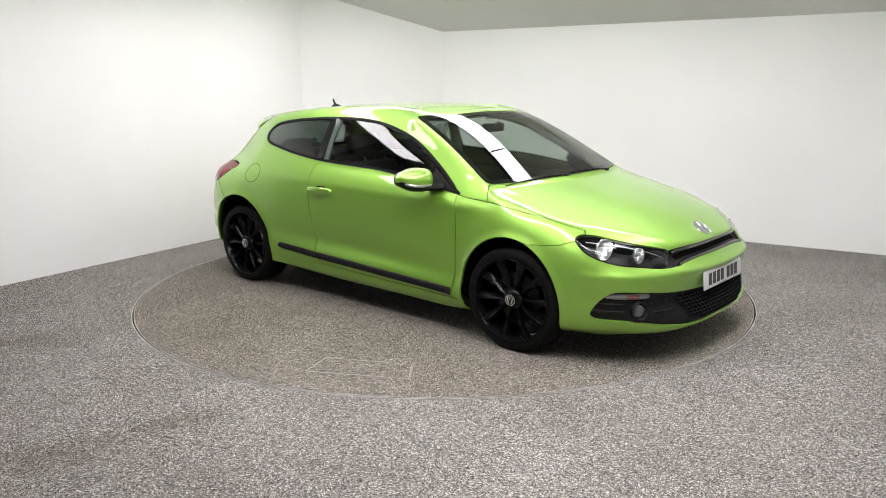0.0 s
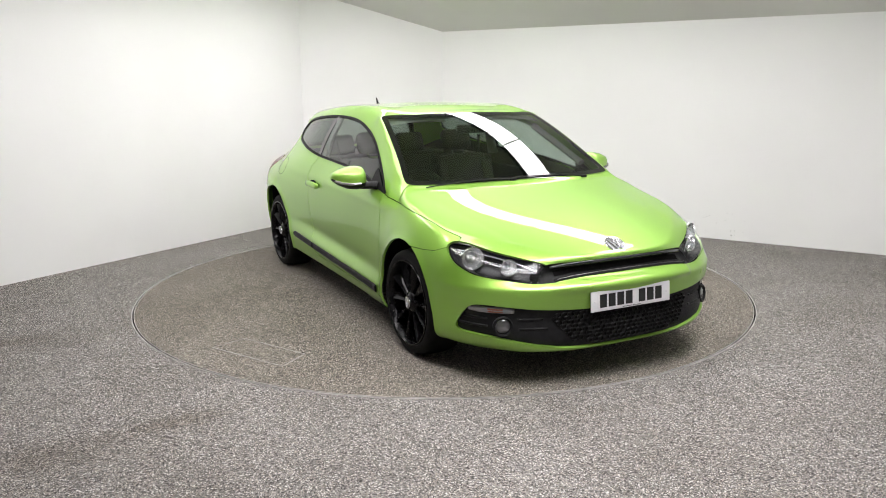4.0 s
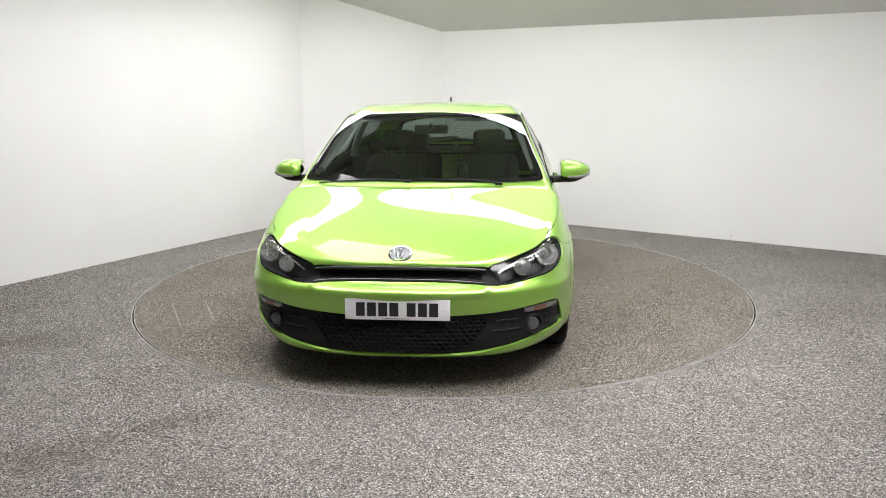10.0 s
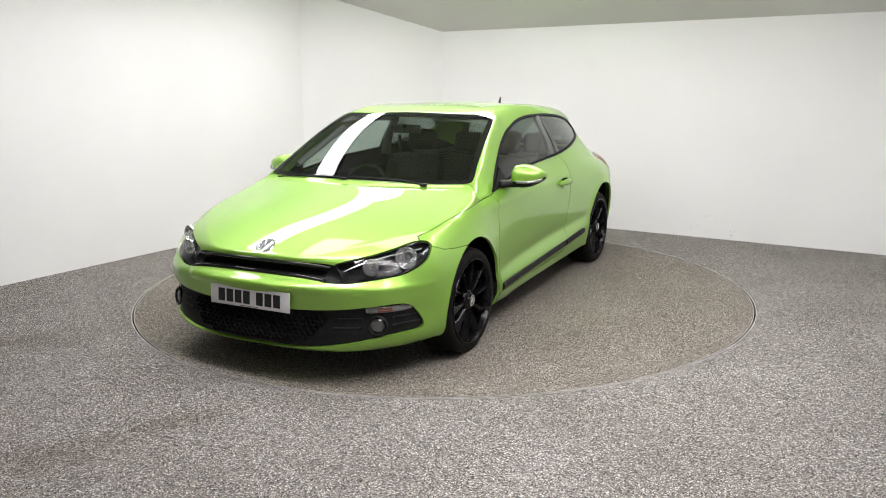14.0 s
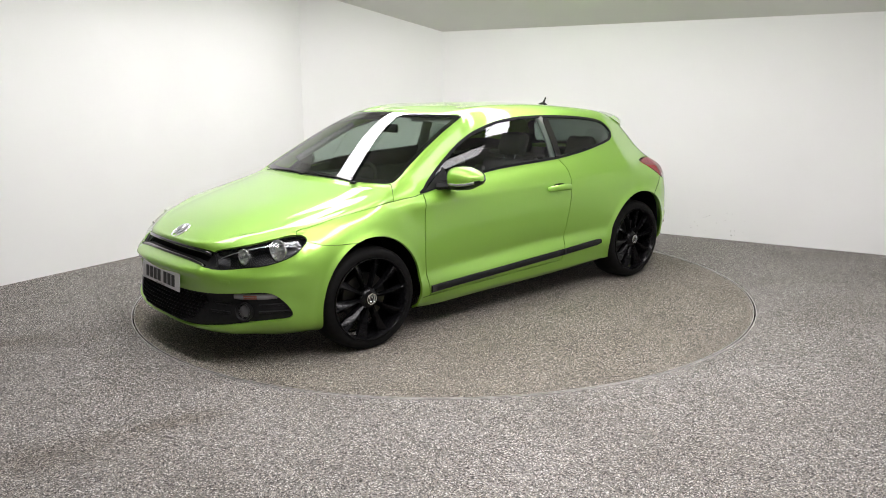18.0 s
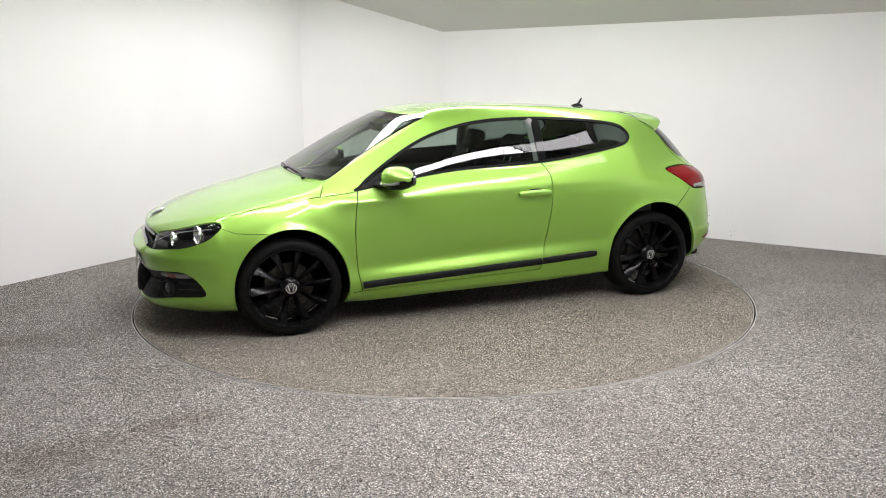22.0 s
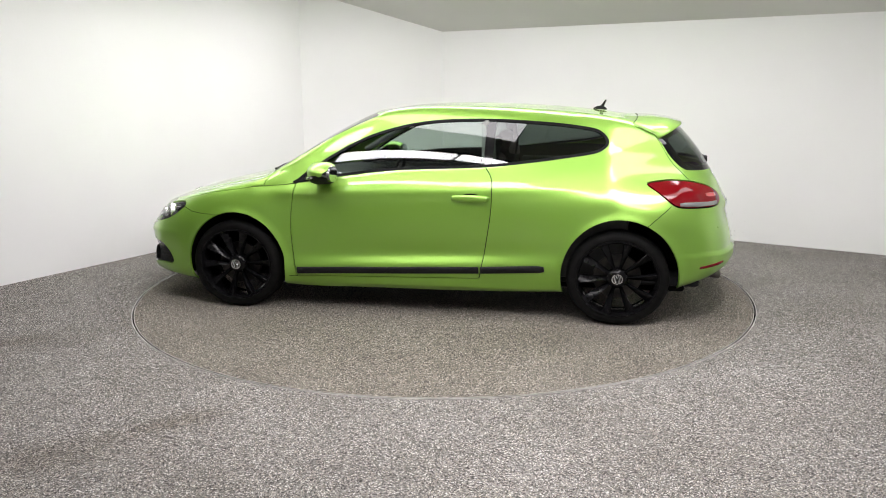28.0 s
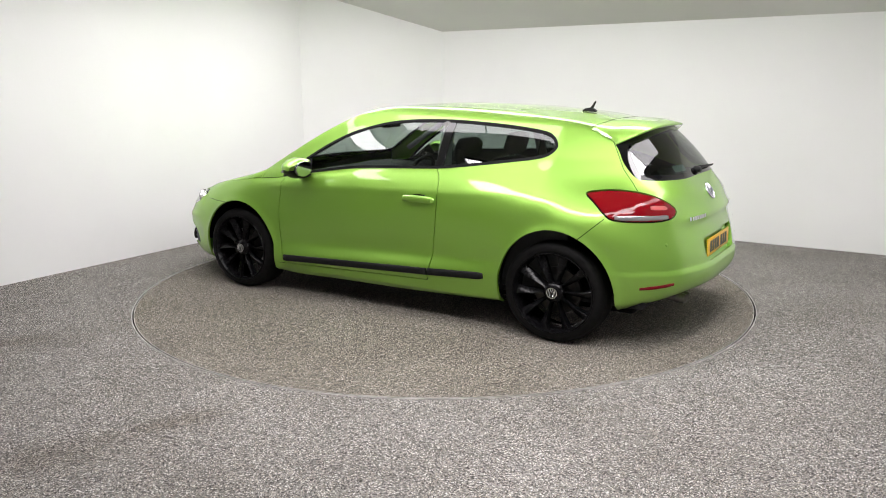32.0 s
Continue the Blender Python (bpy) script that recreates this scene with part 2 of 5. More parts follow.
def wall_slab(name, p, q, low, high, thick=0.12, label="smooth white painted booth wall", mat=None):
    """A wall from p to q; its inner face looks to the left of the way from p to q."""
    d = (q - p).normalized()
    n = Vector((-d.y, d.x, 0))
    bm = bmesh.new()
    pts = [p, q, q - n * thick, p - n * thick]
    lo = [bm.verts.new((v.x, v.y, low)) for v in pts]
    hi = [bm.verts.new((v.x, v.y, high)) for v in pts]
    bm.faces.new(lo[::-1])
    bm.faces.new(hi)
    for i in range(4):
        bm.faces.new((lo[i], lo[(i + 1) % 4], hi[(i + 1) % 4], hi[i]))
    ob = part(name, bm, mat or WALL, None, smooth=False)
    return tagged(ob, label, "wall", kind="structure")


back_wall = wall_slab("wall_back", spot(3.2, BACK_B), CORNER_B, 0, TOP)
wall_slab("wall_corner", CORNER_B, CORNER_A, 0, TOP, label="narrow white wall across the booth corner")
wall_slab("wall_side", CORNER_A, spot(SIDE_A, -2.0), 0, TOP)
# The walls below are unseen and added to tune light bouncing on the car.
wall_slab("wall_hall_side", spot(SIDE_A, -2.0), spot(SIDE_A, FRONT_B), 0, TOP, label="unseen grey wall added beyond the booth to dim the bounce", mat=DIM_WALL)
wall_slab("wall_front", spot(SIDE_A, FRONT_B), spot(2.6, FRONT_B), 0, TOP, label="unseen pale wall added opposite the booth to bounce light", mat=BOUNCE_WALL)
wall_slab("wall_front_pale", spot(2.6, FRONT_B), spot(FAR_A, FRONT_B), 0, TOP, label="unseen pale wall added behind the camera to bounce light", mat=BOUNCE_WALL)
wall_slab("wall_far_pale", spot(FAR_A, FRONT_B), spot(FAR_A, -2.9), 0, TOP, label="unseen pale wall added beside the camera to bounce light", mat=BOUNCE_WALL)
wall_slab("wall_far_side", spot(FAR_A, -2.9), spot(FAR_A, -1.5), 0, TOP, label="unseen grey wall added beside the camera to dim the bounce", mat=DIM_WALL)
wall_slab("wall_booth_return", spot(FAR_A, -1.5), spot(3.2, -1.5), 0, TOP, label="unseen grey wall added beside the booth, joining its end", mat=DIM_WALL)
# Unseen too: a white wall added to bounce light onto the back wall.
wall_slab("wall_booth_end", spot(3.2, 0.2), spot(3.2, BACK_B), 0, TOP)
wall_slab("wall_booth_front_end", spot(3.2, -1.5), spot(3.2, 0.2), 0, TOP, label="unseen grey end wall added to dim the bounce on the car", mat=DIM_WALL)
# small scuffs low on the back wall
scuffs = random.Random(5)
marks = [(2.125, .089, .009, .008), (2.065, .112, .014, .006), (1.736, .047, .010, .014), (1.951, .224, .008, .010), (1.882, .157, .013, .005), (1.707, .095, .006, .010), (2.01, .20, .005, .005), (1.80, .19, .005, .008)]
marks += [(scuffs.uniform(1.62, 2.2), scuffs.uniform(.04, .27), scuffs.uniform(.003, .007), scuffs.uniform(.003, .010)) for _ in range(14)]
for along, z, w, h in marks:
    p = spot(3.2 - along, BACK_B - 0.0005)
    bm = bmesh.new()
    lathe(bm, [(0, .0012), (.7, .0012), (1.0, .0)], 9, Matrix.Translation(p + Vector((0, 0, z))) @ pose(0, 0, 0, 0, 0, 180 + math.degrees(math.atan2(AX.y, AX.x))) @ Matrix.Diagonal((w / 2, 1, h / 2, 1)))
    part("scuff_mark", bm, SCUFF, back_wall, "small dark scuff on the wall")


def ring_floor():
    """The carpeted floor, with a round hole for the turntable."""
    bm = bmesh.new()
    n = 256
    inner = [bm.verts.new((math.cos(2 * math.pi * i / n) * (RADIUS + 0.008), math.sin(2 * math.pi * i / n) * (RADIUS + 0.008), 0)) for i in range(n)]
    outer = [bm.verts.new((math.cos(2 * math.pi * i / n) * 11, math.sin(2 * math.pi * i / n) * 11, 0)) for i in range(n)]
    deep = [bm.verts.new((v.co.x, v.co.y, -0.05)) for v in inner]
    for i in range(n):
        j = (i + 1) % n
        bm.faces.new((inner[i], outer[i], outer[j], inner[j]))
        bm.faces.new((deep[i], inner[i], inner[j], deep[j]))
    ob = part("floor", bm, CARPET, None, smooth=False)
    tagged(ob, "flat grey-beige speckled carpet floor of the booth", "floor", kind="structure")
    bm = bmesh.new()
    prism(bm, [(math.cos(2 * math.pi * i / 96) * (RADIUS + 0.3), math.sin(2 * math.pi * i / 96) * (RADIUS + 0.3)) for i in range(96)], -0.09, -0.05)
    pit = part("turntable_pit", bm, DARK, None, smooth=False)
    tagged(pit, "dark pit floor under the turntable", "pit", kind="structure")
    bm = bmesh.new()
    for r0, r1, z in ((RADIUS + 0.008, RADIUS + 0.0125, 0.0025),):
        a = [[bm.verts.new((math.cos(2 * math.pi * i / n) * r, math.sin(2 * math.pi * i / n) * r, h)) for i in range(n)] for r, h in ((r0, -0.006), (r0, z), (r1, z), (r1, -0.001))]
        for p, q in zip(a, a[1:]):
            for i in range(n):
                bm.faces.new((p[i], p[(i + 1) % n], q[(i + 1) % n], q[i]))
    trim = part("trim_ring", bm, STEEL, None)
    tagged(trim, "thin worn steel edging round the turntable opening", "trim", kind="structure")


ring_floor()


def soffit():
    """The ceiling slopes up from the back wall; flat farther in."""
    bm = bmesh.new()
    low, slope, flat_b = 2.085, 0.375, BACK_B - (TOP - 2.085) / 0.375
    rows = [(BACK_B + 0.1, low - 0.1 * slope), (flat_b, TOP - 0.02), (FRONT_B - 0.1, TOP - 0.02)]
    a0, a1 = SIDE_A - 0.1, FAR_A + 0.1
    g = [[bm.verts.new(spot(a, b, z)) for a in (a0, a1)] for b, z in rows]
    h = [[bm.verts.new(spot(a, b, z + 0.1)) for a in (a0, a1)] for b, z in rows]
    for p, q in zip(g, g[1:]):
        bm.faces.new((p[0], p[1], q[1], q[0]))
    for p, q in zip(h, h[1:]):
        bm.faces.new((p[0], q[0], q[1], p[1]))
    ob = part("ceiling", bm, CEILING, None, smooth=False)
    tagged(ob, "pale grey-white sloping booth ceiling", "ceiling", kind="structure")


soffit()


def light_panel(a0, a1, b0, b1, z, glow=None):
    """One glowing panel in a slim black frame, hung under the ceiling."""
    ob = tagged(new("ceiling_light"), "long white light panel in a slim dark frame under the ceiling", "light panel", "light panels over the turntable")
    ca, cb = (a0 + a1) / 2, (b0 + b1) / 2
    ob.matrix_basis = Matrix.Translation(spot(ca, cb, z)) @ pose(0, 0, 0, 0, 0, math.degrees(math.atan2(AX.y, AX.x)))
    w, d = (a1 - a0) / 2, (b1 - b0) / 2
    bm = bmesh.new()
    box(bm, -w + 0.012, w - 0.012, -d + 0.012, d - 0.012, 0.0, 0.01)
    part("diffuser", bm, glow or PANEL_LIGHT, ob, "glowing white diffuser", smooth=False)
    bm = bmesh.new()
    for x0, x1, y0, y1 in ((-w, w, -d, -d + 0.012), (-w, w, d - 0.012, d), (-w, -w + 0.012, -d + 0.012, d - 0.012), (w - 0.012, w, -d + 0.012, d - 0.012)):
        box(bm, x0, x1, y0, y1, -0.004, 0.06)
    part("frame", bm, BLACK, ob, smooth=False)
    bm = bmesh.new()
    box(bm, -w + 0.012, w - 0.012, -d + 0.012, d - 0.012, 0.02, 0.05)
    part("back_plate", bm, SILVER, ob, smooth=False)
    bm = bmesh.new()
    tube(bm, [(0, 0, 0.05), (0, 0, (min(TOP, 2.085 + (BACK_B - cb) * 0.375) - 0.03) - z)], 0.006, 6)
    part("hanger", bm, BLACK, ob)


LZ = 2.6
# Last front panel, out to the right, is added to brighten the floor.
STRIPS = [(-1.95 + 1.3 * i, -0.65 + 1.3 * i, 0.80, 1.22) for i in range(3)] + [(-0.65 + 1.3 * i, 0.65 + 1.3 * i, -2.55, -2.13) for i in range(3)]
STRIPS += [(a, a + 0.42, b + 1.465 * i, b + 1.465 + 1.465 * i) for a, b in ((-1.95, -2.13), (2.22, -3.25)) for i in range(2)]
for strip in STRIPS:
    light_panel(*strip, LZ, DIM_PANEL_LIGHT if strip[1] < -1.5 else STRONG_PANEL_LIGHT if strip[0] > 1.5 else None)
for strip in ((-1.0, 0.0, -1.35, -0.75), (0.0, 1.0, -1.35, -0.75), (2.22, 2.64, -0.32, 0.90)):
    light_panel(*strip, LZ, SOFT_PANEL_LIGHT)
# ---- the turntable ----
turntable = tagged(new("turntable"), "round carpeted turntable flush with the floor", "turntable")


def turntable_parts():
    n = 256
    bm = bmesh.new()
    prism(bm, [(math.cos(2 * math.pi * i / n) * (RADIUS - 0.003), math.sin(2 * math.pi * i / n) * (RADIUS - 0.003)) for i in range(n)], -0.045, 0.0)
    part("deck", bm, DECK_CARPET, turntable, "grey-beige speckled carpet deck", smooth=False)
    bm = bmesh.new()
    a = [[bm.verts.new((math.cos(2 * math.pi * i / n) * r, math.sin(2 * math.pi * i / n) * r, h)) for i in range(n)] for r, h in ((RADIUS - 0.0028, -0.006), (RADIUS - 0.0028, 0.002), (RADIUS - 0.0060, 0.002), (RADIUS - 0.0060, -0.001))]
    for p, q in zip(a, a[1:]):
        for i in range(n):
            bm.faces.new((p[i], p[(i + 1) % n], q[(i + 1) % n], q[i]))
    part("edge_ring", bm, STEEL, turntable, "thin worn steel edge")
    pts = [(0.651, -1.879), (0.573, -1.668), (1.022, -1.433), (1.158, -1.602)]
    for i in range(4):
        p, q = Vector(pts[i]), Vector(pts[(i + 1) % 4])
        d = (q - p).normalized()
        s = Vector((-d.y, d.x)) * 0.003
        bm = bmesh.new()
        prism(bm, [p - s, q - s, q + s, p + s], -0.002, 0.0015)
        part("hatch_edge", bm, TAPE, turntable, "pale worn edge of a floor hatch", smooth=False)


turntable_parts()

# ---- the car ----
# Its own axes: x forward, y to its left, z up, the middle of the wheelbase at the origin.
car = tagged(new("car"), "pearl green three-door coupe with black alloy wheels on the turntable", "car")

# The skin runs through these longitudinal lines, from the nose round the flank to the tail.
UNDER = [(2.03, 0, .165), (2.02, .30, .165), (1.95, .53, .165), (1.83, .68, .165), (1.66, .77, .17), (1.5, .80, .17), (1.29, .80, .17), (1.05, .80, .17), (1.0, .80, .17),
    (.84, .812, .165), (.35, .810, .168), (-.35, .810, .175), (-.85, .810, .190), (-1.29, .80, .21), (-1.62, .77, .23), (-1.80, .62, .26), (-1.90, .38, .28), (-1.93, 0, .28)]
SILL = [(2.15, 0, .185), (2.135, .30, .185), (2.04, .58, .19), (1.88, .725, .20), (1.69, .82, .20), (1.5, .85, .20), (1.29, .86, .20), (1.05, .86, .20), (1.0, .86, .20),
    (.84, .845, .20), (.35, .842, .20), (-.35, .842, .205), (-.85, .847, .21), (-1.29, .855, .235), (-1.62, .83, .26), (-1.85, .665, .29), (-1.97, .40, .315), (-2.01, 0, .32)]
FLARE = [(2.16, 0, .37), (2.14, .30, .37), (2.06, .60, .37), (1.915, .78, .37), (1.70, .862, .36), (1.5, .882, .36), (1.29, .88, .36), (1.05, .878, .36), (1.0, .878, .358),
    (.84, .88, .35), (.35, .885, .35), (-.35, .885, .36), (-.85, .885, .37), (-1.29, .885, .38), (-1.62, .862, .39), (-1.89, .70, .38), (-2.02, .42, .38), (-2.055, 0, .38)]
WAIST = [(2.165, 0, .515), (2.145, .30, .515), (2.055, .60, .510), (1.905, .785, .50), (1.70, .866, .51), (1.5, .886, .54), (1.29, .893, .56), (1.05, .885, .53), (1.0, .882, .523),
    (.84, .872, .50), (.35, .869, .50), (-.35, .870, .52), (-.85, .882, .54), (-1.29, .893, .57), (-1.62, .87, .55), (-1.89, .715, .53), (-2.01, .43, .53), (-2.04, 0, .53)]
FLANK = [(2.095, 0, .570), (2.075, .30, .570), (1.995, .585, .585), (1.87, .76, .61), (1.69, .848, .63), (1.5, .865, .67), (1.29, .88, .69), (1.05, .868, .67), (1.0, .867, .668),
    (.84, .858, .66), (.35, .866, .68), (-.35, .872, .70), (-.85, .883, .72), (-1.29, .90, .73), (-1.62, .872, .70), (-1.865, .71, .68), (-1.965, .44, .69), (-2.005, 0, .69)]
SHOULDER = [(2.092, 0, .650), (2.068, .30, .648), (1.963, .555, .652), (1.82, .715, .69), (1.665, .806, .702), (1.5, .838, .738), (1.29, .856, .767), (1.05, .852, .80), (1.0, .848, .80),
    (.84, .834, .80), (.35, .846, .82), (-.35, .852, .84), (-.85, .858, .858), (-1.29, .847, .866), (-1.62, .812, .856), (-1.84, .68, .84), (-1.925, .43, .84), (-1.955, 0, .84)]
BELT = [(2.06, 0, .672), (2.03, .29, .675), (1.91, .52, .70), (1.78, .66, .725), (1.64, .766, .75), (1.48, .802, .79), (1.29, .818, .815), (1.07, .824, .848), (1.01, .820, .855),
    (.84, .80, .868), (.35, .80, .935), (-.35, .80, .98), (-.85, .788, 1.02), (-1.25, .728, 1.02), (-1.55, .655, .950), (-1.745, .608, .925), (-1.868, .40, .935), (-1.89, 0, .94)]
RAIL = [(1.98, 0, .70), (1.95, .27, .705), (1.83, .46, .735), (1.71, .57, .755), (1.58, .645, .79), (1.45, .69, .815), (1.27, .724, .860), (1.055, .762, .908), (1.005, .740, .948),
    (.84, .708, 1.03), (.35, .612, 1.275), (-.35, .585, 1.325), (-.85, .575, 1.305), (-1.25, .565, 1.265), (-1.50, .508, 1.185), (-1.63, .50, 1.10), (-1.79, .34, 1.06), (-1.82, 0, 1.06)]
CROWN = [(1.93, 0, .72), (1.88, .20, .735), (1.76, .30, .771), (1.66, .34, .797), (1.55, .36, .822), (1.43, .38, .843), (1.29, .39, .881), (1.125, .40, .922), (1.09, .40, .949),
    (.84, .40, 1.096), (.38, .38, 1.315), (-.35, .36, 1.365), (-.85, .35, 1.343), (-1.25, .34, 1.30), (-1.47, .33, 1.265), (-1.62, .30, 1.235), (-1.72, .22, 1.17), (-1.74, 0, 1.17)]
SPINE = [(1.88, 0, .738), (1.83, 0, .757), (1.72, 0, .79), (1.63, 0, .812), (1.53, 0, .832), (1.41, 0, .852), (1.29, 0, .886), (1.15, 0, .926), (1.115, 0, .952),
    (.84, 0, 1.118), (.40, 0, 1.325), (-.35, 0, 1.376), (-.85, 0, 1.354), (-1.25, 0, 1.312), (-1.45, 0, 1.287), (-1.56, 0, 1.272), (-1.62, 0, 1.265), (-1.65, 0, 1.26)]
LINES = np.array([UNDER, SILL, FLARE, WAIST, FLANK, SHOULDER, BELT, RAIL, CROWN, SPINE], float)
FLIP = np.array([1, -1, 1.0])


def hermite(values, knots, at):
    """Cubic interpolation of rows of values (first axis) at uneven knots."""
    h = np.diff(knots)
    slope = np.diff(values, axis=0) / h[:, None, None]
    m = np.empty_like(values)
    m[1:-1] = (slope[:-1] * h[1:, None, None] + slope[1:] * h[:-1, None, None]) / (h[1:] + h[:-1])[:, None, None]
    m[0], m[-1] = slope[0], slope[-1]
    i = np.clip(np.searchsorted(knots, at, side="right") - 1, 0, len(h) - 1)
    t = ((at - knots[i]) / h[i])[:, None, None]
    a, b, hh = values[i], values[i + 1], h[i][:, None, None]
    return (2 * t ** 3 - 3 * t ** 2 + 1) * a + (t ** 3 - 2 * t ** 2 + t) * hh * m[i] + (3 * t ** 2 - 2 * t ** 3) * b + (t ** 3 - t ** 2) * hh * m[i + 1]


def skin_grid(step_u=0.014, step_v=0.013, rounds=7):
    """The left half of the skin as a dense grid: place, girth along the waist, and row number of each point."""
    net = LINES.transpose(1, 0, 2)
    net = np.concatenate([net[2:0:-1] * FLIP, net, net[-2:-4:-1] * FLIP])
    gap = np.linalg.norm(np.diff(net[:, 3], axis=0), axis=1)
    knots = np.concatenate([[0], np.cumsum(gap)])
    knots -= knots[2]
    total = knots[-3]
    us = np.linspace(0, total, int(total / step_u))
    cols = hermite(net, knots, us)
    rows = cols.transpose(1, 0, 2)
    rows = np.concatenate([rows, rows[-2:-4:-1] * FLIP])
    gap = np.linalg.norm(np.diff(rows, axis=0), axis=2).mean(1)
    vk = np.concatenate([[0], np.cumsum(gap)])
    vs = np.linspace(0, vk[9], int(vk[9] / step_v))
    g = hermite(rows, vk, vs).transpose(1, 0, 2)
    for _ in range(rounds):
        p = np.concatenate([g[1:2] * FLIP, g, g[-2:-1] * FLIP])
        p = np.concatenate([2 * p[:, :1] - p[:, 1:2], p, p[:, -2:-1] * FLIP], axis=1)
        s = (p[2:, 1:-1] + p[:-2, 1:-1] + p[1:-1, 2:] + p[1:-1, :-2]) / 4
        keep = g.copy()
        g = g + 0.5 * (s - g)
        g[:, 0] = keep[:, 0]
    g[0, :, 1] = g[-1, :, 1] = g[:, -1, 1] = 0
    row = np.interp(vs, vk[:10], np.arange(10))
    return g, us, row, total


GRID, GIRTH, ROW, GIRTH_END = skin_grid()
NU, NV = GRID.shape[:2]
POINTS = GRID.reshape(-1, 3)


def signed(outline, p):
    """Signed distance from points to a closed outline: negative inside."""
    a = np.array(outline, float)
    b = np.roll(a, -1, axis=0)
    best, inside = np.full(len(p), 1e9), np.zeros(len(p), bool)
    for (ax, ay), (bx, by) in zip(a, b):
        dx, dy = bx - ax, by - ay
        t = np.clip(((p[:, 0] - ax) * dx + (p[:, 1] - ay) * dy) / (dx * dx + dy * dy + 1e-12), 0, 1)
        best = np.minimum(best, (p[:, 0] - ax - t * dx) ** 2 + (p[:, 1] - ay - t * dy) ** 2)
        cross = ((ay > p[:, 1]) != (by > p[:, 1])) & (p[:, 0] < (bx - ax) * (p[:, 1] - ay) / (by - ay + 1e-12) + ax)
        inside ^= cross
    d = np.sqrt(best)
    return np.where(inside, -d, d)


def fair(outline, axes, target, blend, powers, kink=None, rows=(0, 9), where=None, grow=0.0, sample=None):
    """Eases the skin inside an outline onto one smooth sheet, with at most one crease."""
    global POINTS
    p = POINTS[:, axes]
    d = signed(outline, p)
    rows_all = np.tile(ROW, NU)
    ok = (rows_all >= rows[0]) & (rows_all <= rows[1])
    if where is not None:
        ok &= where(POINTS)
    near = ok & (d < 0.01) if sample is None else ok & sample(POINTS, d)
    w = np.clip((grow - d) / blend, 0, 1)
    w = np.where(ok, w * w * (3 - 2 * w), 0)

    def basis(q):
        cols = [q[:, 0] ** i * q[:, 1] ** j for i, j in powers]
        if kink is not None:
            cols.append(np.maximum(0, kink(q)))
        return np.stack(cols, 1)

    fit = np.linalg.lstsq(basis(p[near]), POINTS[near, target], rcond=None)[0]
    use = w > 0
    POINTS[use, target] += w[use] * (basis(p[use]) @ fit - POINTS[use, target])


def crease(x):
    """Height of the shoulder line over the length of the car."""
    return 0.800 + 0.030 * (0.85 - x)


def spline(knots, values):
    """A natural cubic spline through a few knots, carried on straight beyond its ends."""
    k, v = np.array(knots, float), np.array(values, float)
    if k[0] > k[-1]:
        k, v = k[::-1], v[::-1]
    h, n = np.diff(k), len(k)
    m = np.eye(n)
    r = np.zeros(n)
    for i in range(1, n - 1):
        m[i, i - 1:i + 2] = h[i - 1] / 6, (h[i - 1] + h[i]) / 3, h[i] / 6
        r[i] = (v[i + 1] - v[i]) / h[i] - (v[i] - v[i - 1]) / h[i - 1]
    c = np.linalg.solve(m, r)

    def at(x):
        x = np.clip(np.asarray(x, float), k[0], k[-1])
        i = np.clip(np.searchsorted(k, x, side="right") - 1, 0, n - 2)
        p, q = (k[i + 1] - x) / h[i], (x - k[i]) / h[i]
        return p * v[i] + q * v[i + 1] + ((p ** 3 - p) * c[i] + (q ** 3 - q) * c[i + 1]) * h[i] ** 2 / 6
    return at


# The flank: half widths along ten level lines from the sill to the foot of the windows, each an even curve over the length.
STATIONS = (1.10, .84, .35, -.35, -.85, -1.25)
WIDTHS = [spline(STATIONS, w) for w in (
    (.866, .845, .841, .841, .847, .864), (.886, .869, .864, .866, .875, .890), (.890, .872, .867, .869, .879, .895), (.891, .859, .839, .843, .872, .899), (.892, .859, .842, .847, .876, .903),
    (.892, .863, .854, .859, .882, .904), (.872, .859, .858, .866, .884, .894), (.852, .851, .855, .863, .873, .874), (.838, .838, .843, .848, .851, .832), (.822, .812, .790, .783, .764, .670))]
BELT_Z = spline((1.085, .845, .50, .192, -.12, -.437, -.70, -.91, -1.10, -1.25), (.838, .862, .913, .950, .965, .980, 1.006, 1.034, 1.066, 1.09))
LEAN = spline((1.05, .84, .35, -.35, -.85, -1.25), (.50, .42, .35, .36, .52, .64))
BARREL = spline((1.05, .84, .35, -.35, -.85, -1.25), (.3, .55, .62, .62, .45, .40))


TAPER = spline((.78, .83, .88, .93, .966, 1.04, 1.12, 1.22), (.06, .12, .20, .32, .375, .385, .385, .39))


def kick(x):
    """Height of the soft hollow over the rubbing strip."""
    return 0.379 + 0.0393 * (0.838 - x)


def levels(x):
    k, c = kick(x), crease(x)
    return np.stack([np.full_like(x, .20), k - .115, k - .06, k, k + .055, .575 - .02 * x, .695 - .03 * x, c - .035, c + .03, BELT_Z(x)], 1)


